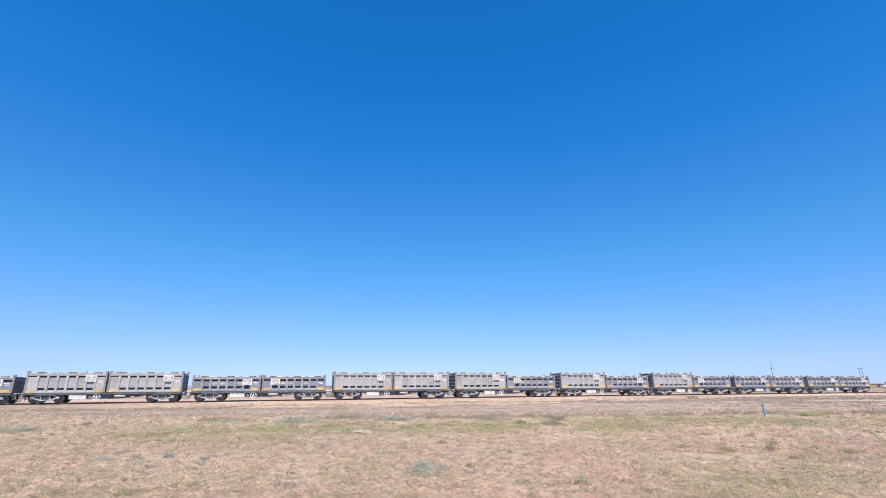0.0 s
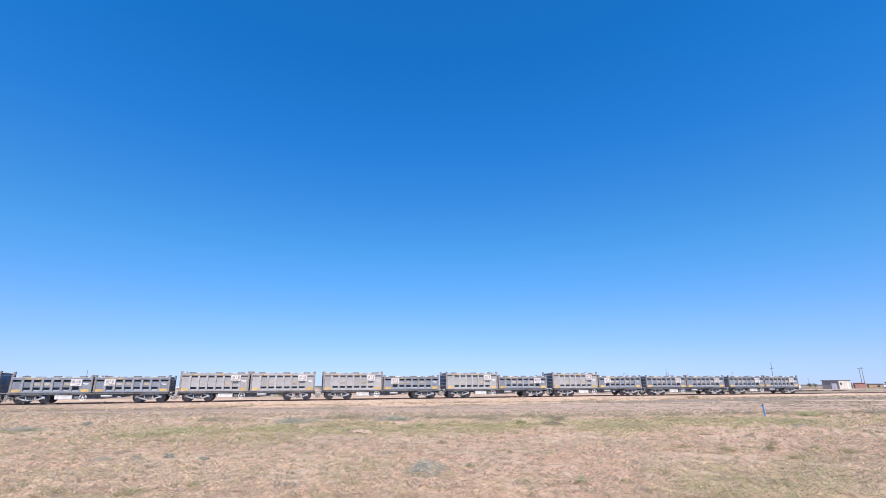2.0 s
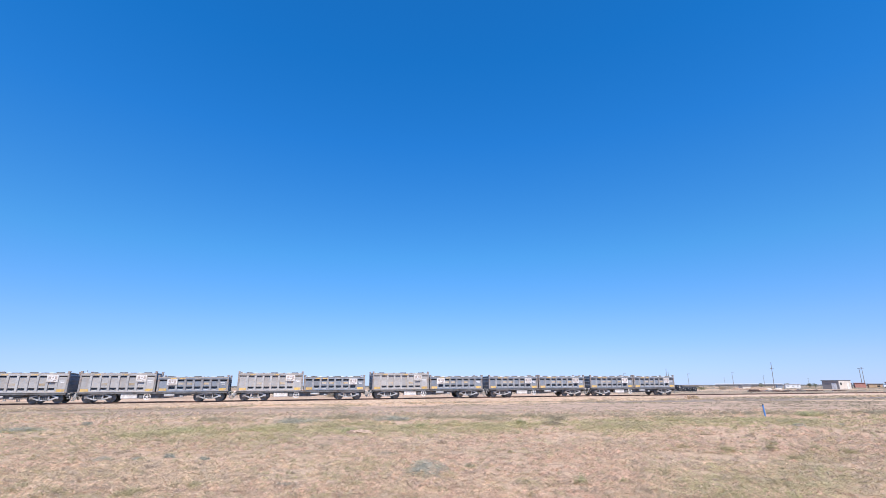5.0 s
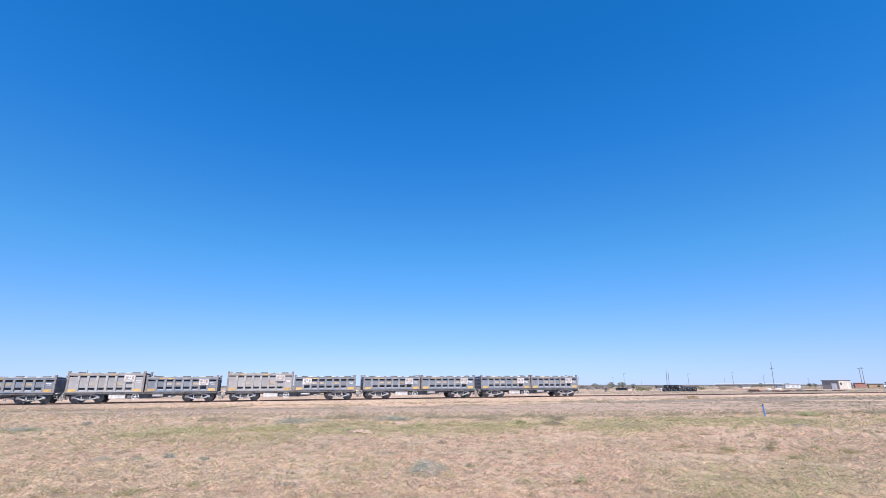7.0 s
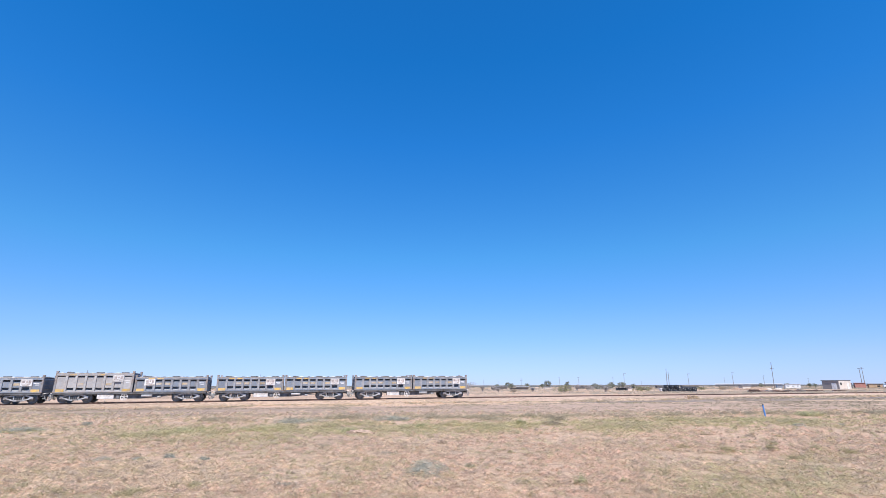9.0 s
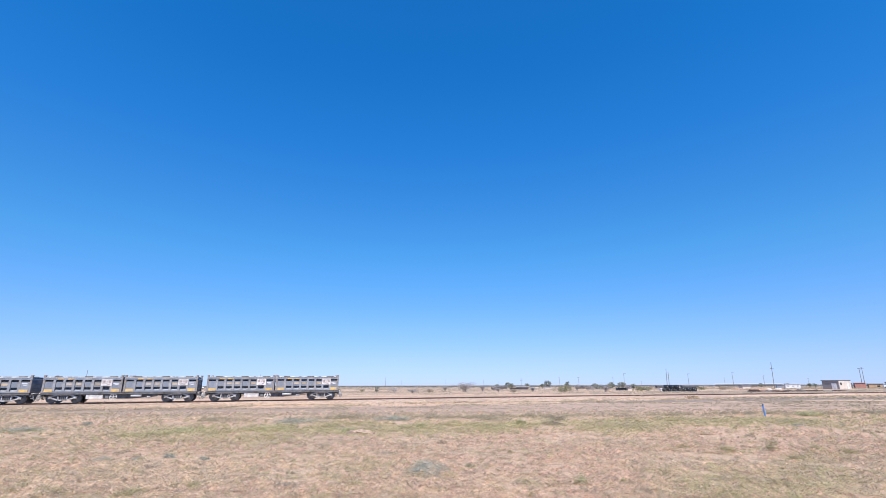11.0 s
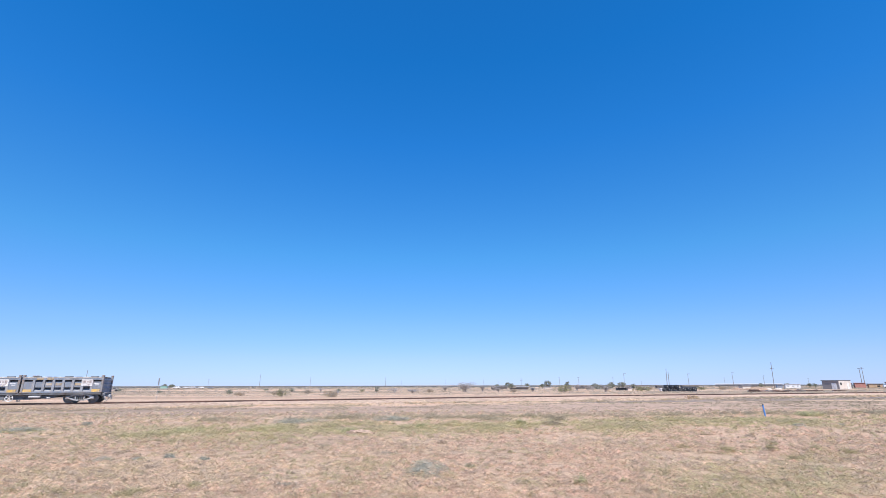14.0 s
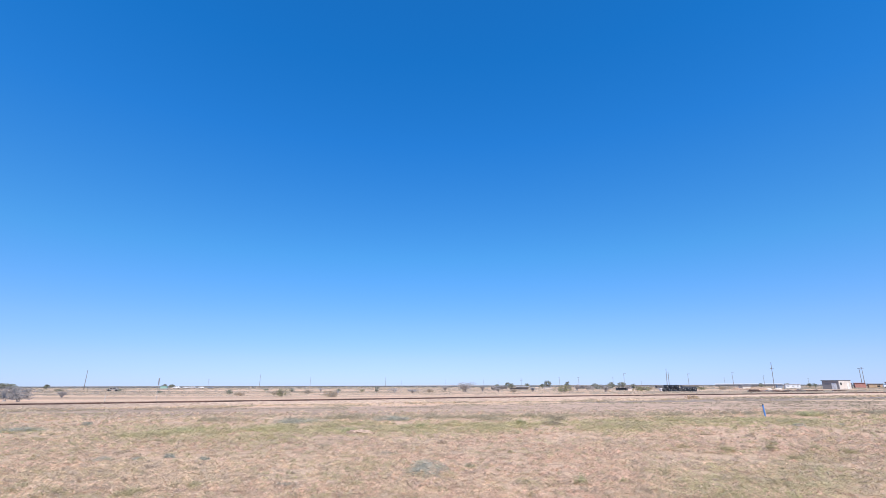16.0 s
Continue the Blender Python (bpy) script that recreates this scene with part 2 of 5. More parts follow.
# ---- mesh helpers ----
def quad_box(bm, x0, x1, y0, y1, z0, z1, m=None, taper=0.0):
    """A box, its top drawn in by taper; m moves it."""
    t = taper
    pts = [(x0, y0, z0), (x1, y0, z0), (x1, y1, z0), (x0, y1, z0),
           (x0 + t, y0 + t, z1), (x1 - t, y0 + t, z1), (x1 - t, y1 - t, z1), (x0 + t, y1 - t, z1)]
    vs = [bm.verts.new(m @ Vector(p) if m else p) for p in pts]
    for f in ((3, 2, 1, 0), (4, 5, 6, 7), (0, 1, 5, 4), (1, 2, 6, 5), (2, 3, 7, 6), (3, 0, 4, 7)):
        bm.faces.new([vs[k] for k in f])


def soft_box(bm, x0, x1, y0, y1, z0, z1, r=0.02):
    """A box with bevelled edges."""
    tmp = bmesh.new()
    quad_box(tmp, x0, x1, y0, y1, z0, z1)
    bmesh.ops.bevel(tmp, geom=tmp.edges[:], offset=r, segments=1, affect="EDGES")
    add(bm, tmp)


def add(bm, other, m=None):
    """Joins another bmesh into bm."""
    vmap = {v: bm.verts.new(m @ v.co if m else v.co) for v in other.verts}
    for f in other.faces:
        bm.faces.new([vmap[v] for v in f.verts])
    other.free()


def tube(bm, points, radius, seg=8, radius2=None, cap=True):
    """A round bar through points, from radius to radius2."""
    pts = [Vector(p) for p in points]
    r2 = radius if radius2 is None else radius2
    rings = []
    for k, p in enumerate(pts):
        d = (pts[min(k + 1, len(pts) - 1)] - pts[max(k - 1, 0)]).normalized()
        a = d.cross(Vector((0.31, 0.17, 0.93)) if abs(d.z) < 0.9 else Vector((1, 0, 0))).normalized()
        c = d.cross(a)
        r = radius + (r2 - radius) * k / max(1, len(pts) - 1)
        rings.append([bm.verts.new(p + r * (math.cos(2 * math.pi * j / seg) * a + math.sin(2 * math.pi * j / seg) * c)) for j in range(seg)])
    for ra, rb in zip(rings, rings[1:]):
        for j in range(seg):
            bm.faces.new((ra[j], ra[(j + 1) % seg], rb[(j + 1) % seg], rb[j]))
    if cap:
        bm.faces.new(rings[0][::-1])
        bm.faces.new(rings[-1])


def lathe(bm, profile, seg=24, centre=(0, 0, 0)):
    """A turned shape round the y axis from (radius, y) pairs."""
    rings = []
    for r, y in profile:
        rings.append([bm.verts.new((centre[0] + r * math.cos(2 * math.pi * j / seg), centre[1] + y, centre[2] + r * math.sin(2 * math.pi * j / seg))) for j in range(seg)])
    for ra, rb in zip(rings, rings[1:]):
        for j in range(seg):
            bm.faces.new((ra[j], rb[j], rb[(j + 1) % seg], ra[(j + 1) % seg]))
    bm.faces.new(rings[0])
    bm.faces.new(rings[-1][::-1])


def mesh_of(name, bm, mat):
    bmesh.ops.recalc_face_normals(bm, faces=bm.faces[:])
    me = bpy.data.meshes.new(name)
    bm.to_mesh(me)
    bm.free()
    me.materials.append(mat)
    return me


def part(name, bm, mat, parent, label=""):
    """Links a bmesh (or a ready mesh) as one part of a thing."""
    ob = new(name, bm if isinstance(bm, bpy.types.Mesh) else mesh_of(name, bm, mat))
    ob.parent = parent
    return tagged(ob, label)


def box_part(name, dims, mat, parent, label="", r=0.0):
    bm = bmesh.new()
    if r:
        soft_box(bm, *dims, r)
    else:
        quad_box(bm, *dims)
    return part(name, bm, mat, parent, label)


def raw_mesh(name, verts, faces, mat):
    """A mesh from numpy vertices and triangles or quads."""
    me = bpy.data.meshes.new(name)
    k = faces.shape[1]
    me.vertices.add(len(verts))
    me.vertices.foreach_set("co", verts.astype(np.float32).ravel())
    me.loops.add(faces.size)
    me.loops.foreach_set("vertex_index", faces.astype(np.int32).ravel())
    me.polygons.add(len(faces))
    me.polygons.foreach_set("loop_start", np.arange(0, faces.size, k, dtype=np.int32))
    me.update(calc_edges=True)
    me.materials.append(mat)
    return me


# ---- the lie of the land ----
BETA = 1.27616                                   # the track's bearing from +y
DX, DY = math.sin(BETA), math.cos(BETA)
NX, NY = -DY, DX
X0, Y0 = 62.590, 71.924                          # near face of the last box at the start
Z0, GRADE = 0.473, 0.00267
HEADING = 90 - math.degrees(BETA)


def step(a, b, x):
    t = np.clip((x - a) / (b - a), 0, 1)
    return t * t * (3 - 2 * t)


def rail_z(s):
    """Height of the rails: a gentle climb with a slight rise on the way."""
    return Z0 + GRADE * s + 0.08 * np.exp(-((s + 50) / 40) ** 2)


def along(x, y):
    """Metres along and across the line of the train's near side."""
    return (x - X0) * DX + (y - Y0) * DY, (x - X0) * NX + (y - Y0) * NY


def ground_z(x, y):
    s, w = along(x, y)
    z = rail_z(np.clip(s, -130, 150)) - 0.42
    return z * step(-25, -4, w) * (1 - step(10, 160, w))


def on_track(s, w=1.22, z=0.0):
    return X0 + s * DX + w * NX, Y0 + s * DY + w * NY, float(rail_z(s)) + z


# ---- ground, road, track ----
def build_ground():
    radii = np.concatenate([np.linspace(0.5, 8, 12), np.geomspace(8.6, 4600, 130)])
    seg = 240
    ang = np.linspace(0, 2 * np.pi, seg, endpoint=False)
    r, a = np.meshgrid(radii, ang, indexing="ij")
    x, y = (r * np.sin(a)).ravel(), (r * np.cos(a)).ravel()
    z = ground_z(x, y)
    bumps = np.array([noise.noise((px * 0.35, py * 0.35, 0)) for px, py in zip(x, y)])
    z = z + 0.03 * bumps * np.exp(-((x ** 2 + y ** 2) / 60.0 ** 2))
    far = np.array([noise.noise((px * 0.004, py * 0.004, 7)) for px, py in zip(x, y)])
    z = z + 0.5 * far * step(250, 900, np.hypot(x, y))
    verts = np.column_stack([np.append(x, 0), np.append(y, 0), np.append(z, ground_z(0, 0))])
    i = np.arange(len(radii) - 1)[:, None] * seg
    j = np.arange(seg)[None, :]
    k = (j + 1) % seg
    faces = np.stack([i + j, i + seg + j, i + seg + k, i + k], -1).reshape(-1, 4)
    centre = np.stack([np.full(seg, len(x)), np.arange(seg), np.arange(seg), np.arange(seg)], -1)
    centre[:, 2] = (np.arange(seg) + 1) % seg
    ob = new("ground", raw_mesh("ground", verts, faces[:, ::-1], M_SOIL))
    tagged(ob, "dry pinkish tan plain of bare soil and dead grass", "ground", kind="structure")
    cap = raw_mesh("ground_middle", verts, centre[:, :3], M_SOIL)
    bm = bmesh.new()
    bm.from_mesh(ob.data)
    bm.from_mesh(cap)
    bmesh.ops.recalc_face_normals(bm, faces=bm.faces[:])
    if sum(f.normal.z for f in bm.faces) < 0:
        bmesh.ops.reverse_faces(bm, faces=bm.faces[:])
    bm.to_mesh(ob.data)
    bm.free()
    bpy.data.meshes.remove(cap)


def build_road():
    """The dirt road before the track: a worn strip with ragged edges."""
    n = 320
    xs = np.linspace(-120, 150, n)
    near = 28.6 + 0.0035 * np.clip(xs + 25, 0, 60) ** 1.9 / 1.6
    rows = []
    cols = 14
    for k in range(cols):
        f = k / (cols - 1)
        rag = np.array([noise.fractal((x * 0.45, k * 0.2, 3), 0.8, 2.2, 4) for x in xs]) * (2.6 if k in (0, cols - 1) else 0.6)
        width = 12.5 + 0.07 * np.clip(xs + 30, 0, 120)
        rows.append(np.column_stack([xs, near + width * f + rag]))
    v = np.concatenate(rows)
    r = np.hypot(v[:, 0], v[:, 1])
    bump = np.array([noise.noise((a * 0.35, b * 0.35, 0)) for a, b in v])
    z = ground_z(v[:, 0], v[:, 1]) + 0.03 * bump * np.exp(-(r ** 2) / 60.0 ** 2) + 0.008
    z[:n] -= 0.05
    z[-n:] -= 0.05
    i, j = np.meshgrid(np.arange(cols - 1), np.arange(n - 1), indexing="ij")
    a = (i * n + j).ravel()
    faces = np.column_stack([a, a + 1, a + n + 1, a + n])
    ob = new("road", raw_mesh("road", np.column_stack([v, z]), faces, M_ROAD))
    tagged(ob, "greyish pink unsealed dirt road beside the railway", "road", kind="structure")


def build_lane():
    """A lane of grey gravel between the dirt road and the track, breaking up at its edges."""
    rows, s = [], np.linspace(-62, 80, 240)
    for k in range(9):
        f = k / 8
        rag = np.array([noise.fractal((a * 0.22, k * 0.3, 11), 0.8, 2.2, 4) for a in s]) * (2.2 if k in (0, 8) else 0.5)
        taper = step(-62, -30, s)
        w = -12.5 + 9.0 * (0.35 + (f - 0.35) * taper) + rag * taper
        rows.append(np.column_stack([X0 + s * DX + w * NX, Y0 + s * DY + w * NY]))
    v = np.concatenate(rows)
    bump = np.array([noise.noise((a * 0.35, b * 0.35, 0)) for a, b in v])
    z = ground_z(v[:, 0], v[:, 1]) + 0.03 * bump * np.exp(-(v[:, 0] ** 2 + v[:, 1] ** 2) / 60.0 ** 2) + 0.022
    n = len(s)
    z[:n] -= 0.06
    z[-n:] -= 0.06
    i, j = np.meshgrid(np.arange(8), np.arange(n - 1), indexing="ij")
    a = (i * n + j).ravel()
    ob = new("gravel_lane", raw_mesh("gravel_lane", np.column_stack([v, z]), np.column_stack([a, a + 1, a + n + 1, a + n]), M_GRAVEL))
    tagged(ob, "grey-brown gravel lane beside the railway track", "road", kind="structure")


def build_track():
    base = tagged(new("railway_track"), "rusty single railway track on a low brown ballast bed", "railway track", kind="structure")
    s = np.concatenate([np.arange(-420, 220, 4.0), np.geomspace(220, 2600, 30)])
    prof = [(-2.9, -0.50), (-1.35, -0.09), (-0.86, -0.095), (0.86, -0.095), (1.35, -0.085), (2.7, -0.50)]
    v, rng = [], np.random.default_rng(4)
    for k in s:
        for w, z in prof:
            v.append(on_track(k, 1.22 + w + rng.normal(0, 0.06), z + rng.normal(0, 0.012)))
    n = len(prof)
    faces = np.array([(i * n + j, i * n + j + 1, (i + 1) * n + j + 1, (i + 1) * n + j) for i in range(len(s) - 1) for j in range(n - 1)])
    ob = new("ballast", raw_mesh("ballast", np.array(v), faces[:, ::-1], M_BALLAST))
    ob.parent = base
    rail = [(-0.07, -0.17), (0.07, -0.17), (0.07, -0.15), (0.012, -0.12), (0.012, -0.045), (0.036, -0.035), (0.036, 0), (-0.036, 0), (-0.036, -0.035), (-0.012, -0.045), (-0.012, -0.12), (-0.07, -0.15)]
    n = len(rail)
    for w0 in (-0.7525, 0.7525):
        v = np.array([on_track(k, 1.22 + w0 + w, z) for k in s for w, z in rail])
        faces = np.array([(i * n + j, i * n + (j + 1) % n, (i + 1) * n + (j + 1) % n, (i + 1) * n + j) for i in range(len(s) - 1) for j in range(n)])
        ob = new("rail", raw_mesh("rail", v, faces, M_RUST))
        ob.parent = base
    v, f = [], []
    for k in np.arange(-150, 160, 0.66):
        o = len(v)
        jig = rng.normal(0, 0.03)
        for w in (-1.1, 1.1):
            for ds in (-0.12, 0.12):
                for z in (-0.3, -0.078):
                    v.append(on_track(k + ds + jig * w, 1.22 + w, z))
        f += [[o + q for q in face] for face in ((0, 1, 3, 2), (4, 6, 7, 5), (0, 4, 5, 1), (2, 3, 7, 6), (1, 5, 7, 3), (0, 2, 6, 4))]
    ob = new("sleepers", raw_mesh("sleepers", np.array(v), np.array(f), M_SLEEPER))
    ob.parent = base
    tagged(ob, "row of weathered timber sleepers", kind="stuff")


build_ground()
build_road()
build_lane()
build_track()


# ---- the train ----
BOX_L, BOX_GAP, WAGON_STEP = 6.06, 0.10, 12.985
DECK = 0.875


def build_container(tall, placard_bay, name="mineral_container"):
    """A ribbed steel ore box with a cover; x along the train, -y the near side, base at z 0."""
    h = 1.60 if tall else 1.25                   # to the rim
    paint = M_PALE if tall else M_GREY
    base = new(name)
    hx, hy = BOX_L / 2, 1.22
    # side sheets behind the ribs, coloured dark to hold the pockets' shade
    bm = bmesh.new()
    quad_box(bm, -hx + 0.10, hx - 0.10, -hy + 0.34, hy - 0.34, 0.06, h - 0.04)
    part("body", bm, M_INNER, base, "recessed steel side sheets coloured dark as in shade")
    # floor and rim
    bm = bmesh.new()
    for sy in (-1, 1):
        soft_box(bm, -hx + 0.06, hx - 0.06, min(sy * hy, sy * (hy - 0.24)), max(sy * hy, sy * (hy - 0.24)), 0.0, 0.13, 0.015)
    quad_box(bm, -hx + 0.12, hx - 0.12, -hy + 0.2, hy - 0.2, 0.0, 0.06)
    part("bottom_rail", bm, paint, base)
    rail_h = 0.17
    for sy in (-1, 1):
        bm = bmesh.new()
        soft_box(bm, -hx + 0.06, hx - 0.06, min(sy * (hy + 0.015), sy * (hy - 0.24)), max(sy * (hy + 0.015), sy * (hy - 0.24)), h - rail_h, h, 0.02)
        part("top_rail", bm, paint, base)
        bm = bmesh.new()
        a, b = sorted((sy * (hy + 0.03), sy * (hy - 0.1)))
        soft_box(bm, -hx + 0.16, hx - 0.16, a, b, h, h + 0.05, 0.012)
        part("rim_cap", bm, M_DUST, base, "dusty beige rim edge")
    # corner posts with castings
    post = bmesh.new()
    soft_box(post, -0.08, 0.08, -0.09, 0.09, 0.0, h + 0.245, 0.015)
    soft_box(post, -0.095, 0.095, -0.10, 0.10, h + 0.13, h + 0.25, 0.02)
    soft_box(post, -0.095, 0.095, -0.10, 0.10, 0.0, 0.12, 0.02)
    post_me = mesh_of("corner_post", post, M_POST)
    for sx in (-1, 1):
        for sy in (-1, 1):
            part("corner_post", post_me, paint, base).location = (sx * (hx - 0.09), sy * (hy - 0.09), 0)
    # ribs and plates, eight bays a side
    bays = 8
    bw = (BOX_L - 0.3) / bays
    slot, low = (0.09, 0.41) if tall else (0.14, 0.46)
    rib = bmesh.new()
    soft_box(rib, -0.095, 0.095, -0.10, 0.10, 0.12, h - rail_h + 0.01, 0.015)
    rib_me = mesh_of("rib", rib, M_PALE_RIB if tall else M_RIB)
    plate = bmesh.new()
    quad_box(plate, -bw / 2, bw / 2, -0.03, 0.03, low, h - rail_h - slot)
    plate_me = mesh_of("side_plate", plate, paint)
    # sloping sill at the foot of each open bay
    sill = bmesh.new()
    cols = 7
    rings = []
    for k in range(cols):                        # the sill sinks in a curve between the ribs
        u = k / (cols - 1) * 2 - 1
        dip = 0.09 * (1 - u * u)
        rings.append([sill.verts.new((u * bw / 2, y, z)) for y, z in ((0.0, 0.12), (0.0, 0.24 - dip), (0.235, low - 0.06 - dip), (0.235, 0.12))])
    for p, q in zip(rings, rings[1:]):
        for j in range(4):
            sill.faces.new((p[j], p[(j + 1) % 4], q[(j + 1) % 4], q[j]))
    sill.faces.new(rings[0])
    sill.faces.new(rings[-1][::-1])
    bmesh.ops.recalc_face_normals(sill, faces=sill.faces)
    sill_me = mesh_of("sill_plate", sill, M_RIB if not tall else paint)
    full = bmesh.new()
    quad_box(full, -bw / 2, bw / 2, -0.03, 0.03, 0.12, h - rail_h - slot)
    full_me = mesh_of("end_plate", full, paint)
    for sy in (-1, 1):
        for k in range(1, bays):
            part("rib", rib_me, paint, base).location = (-BOX_L / 2 + 0.15 + k * bw, sy * (hy - 0.10), 0)
        for k in range(bays):
            end = k in (0, bays - 1)
            if not end:
                foot = part("sill_plate", sill_me, paint, base)
                foot.location, foot.scale = (-BOX_L / 2 + 0.15 + (k + 0.5) * bw, sy * (hy - 0.10), 0), (1, -sy, 1)
            part("end_plate" if end else "side_plate", full_me if end else plate_me, paint, base).location = (-BOX_L / 2 + 0.15 + (k + 0.5) * bw, sy * (hy - (0.075 if end else 0.13)), 0)
    # end walls with cross ribs
    for sx in (-1, 1):
        xa, xb = sorted((sx * (hx - 0.11), sx * (hx - 0.085)))
        box_part("end_wall", (xa, xb, -hy + 0.17, hy - 0.17, 0.05, h - 0.02), M_GREY, base)
        for k in range(4 if tall else 3):
            z = 0.28 + k * 0.36
            box_part("end_rib", (sx * (hx - 0.06) - 0.05, sx * (hx - 0.06) + 0.05, -hy + 0.17, hy - 0.17, z, z + 0.12), M_GREY, base, r=0.02)
    # cover, slightly ridged, with its clamps
    bm = bmesh.new()
    n = 24
    rings = []
    for k in range(n + 1):
        x = -hx + 0.16 + (BOX_L - 0.32) * k / n
        lift = 0.03 * math.sin(k * 1.7) + 0.02 * math.sin(k * 0.6 + 1)
        rings.append([bm.verts.new((x, y, h + (0.02 if abs(y) > 1 else 0.06 + lift))) for y in (-1.13, -0.9, -0.4, 0.0, 0.4, 0.9, 1.13)])
    for a, b in zip(rings, rings[1:]):
        for j in range(6):
            bm.faces.new((a[j], a[j + 1], b[j + 1], b[j]))
    part("cover", bm, M_TARP, base, "dusty grey load cover")
    for x, ln in ((-2.05, 0.55), (-0.75, 0.22), (0.25, 0.62), (1.15, 0.2), (2.2, 0.6)):
        for sy in (-1, 1):
            bm = bmesh.new()
            soft_box(bm, x - ln / 2, x + ln / 2, sy * 0.95 - 0.07, sy * 0.95 + 0.07, h + 0.01, h + (0.15 if ln > 0.4 else 0.11), 0.02)
            part("cover_hinge", bm, M_STEEL, base, "dark steel cover hinge")
    for x, ln in ((-2.6, 0.16), (-1.45, 0.3), (-0.35, 0.14), (0.72, 0.22), (1.62, 0.34), (2.66, 0.12)):
        for sy in (-1, 1):
            bm = bmesh.new()
            soft_box(bm, x - ln / 2, x + ln / 2, sy * 1.06 - 0.05, sy * 1.06 + 0.05, h + 0.03, h + 0.10, 0.015)
            part("cover_latch", bm, M_WHITE, base, "pale cover latch")
    # markings
    def mark(name_, x, z, w, hgt, mat, label, y=hy + 0.004):
        for sy in (-1, 1):
            box_part(name_, (x - w / 2, x + w / 2, min(sy * (y - 0.03), sy * y), max(sy * (y - 0.03), sy * y), z, z + hgt), mat, base, label)
    bx = [-BOX_L / 2 + 0.15 + (k + 0.5) * bw for k in range(bays)]
    for k in (0, bays - 1):
        mark("reflector", bx[k], 0.07, 0.62, 0.23, M_YELLOW, "worn yellow end reflector")
    for k in ((2, 5) if tall else (2, 3, 5)):
        mark("reflector", bx[k], 0.62 if not tall else 0.60, 0.44, 0.19, M_WORN, "worn ochre side reflector", hy - 0.088)
    for k in ((1, 4) if tall else (1, 2)):
        mark("reflector", bx[k] + 0.1, h - rail_h + 0.05, 0.5, 0.07, M_YELLOW, "small yellow rim reflector", hy + 0.022)
    px = bx[placard_bay]
    pz = h - 0.68
    for sy in (-1, 1):
        pl = box_part("placard", (px - 0.42, px + 0.42, min(sy * (hy + 0.03), sy * (hy - 0.0)), max(sy * (hy + 0.03), sy * hy), pz, pz + 0.57), M_DIRTY, base, "weathered white notice plate")
        y = sy * (hy + 0.033)
        for a, c, z, t in ((-0.30, -0.10, 0.26, 0.2), (-0.02, 0.10, 0.30, 0.14), (0.16, 0.33, 0.22, 0.24), (-0.32, 0.02, 0.15, 0.05), (0.06, 0.28, 0.11, 0.06), (-0.26, 0.20, 0.05, 0.035), (-0.2, 0.3, 0.49, 0.03)):
            box_part("lettering", (px + a, px + c, y - 0.003, y + 0.003, pz + z, pz + z + t), M_FADED, pl)
    y = -(hy - 0.042)
    box_part("lettering", (bx[7] - 0.22, bx[7] + 0.2, y - 0.004, y + 0.004, h * 0.60, h * 0.60 + 0.06), M_WHITE, base, "white lettering bar")
    box_part("lettering", (bx[7] - 0.1, bx[7] + 0.2, y - 0.004, y + 0.004, h * 0.60 - 0.12, h * 0.60 - 0.06), M_WHITE, base, "white lettering bar")
    tagged(base, ("tall pale grey ribbed ore container with cover on a flat wagon" if tall
                  else "low slate-grey ribbed ore container with cover on a flat wagon"), "container", "ore containers")
    return base


WHEEL_R = 0.425
BOGIE_X, AXLE = 4.48, 0.915


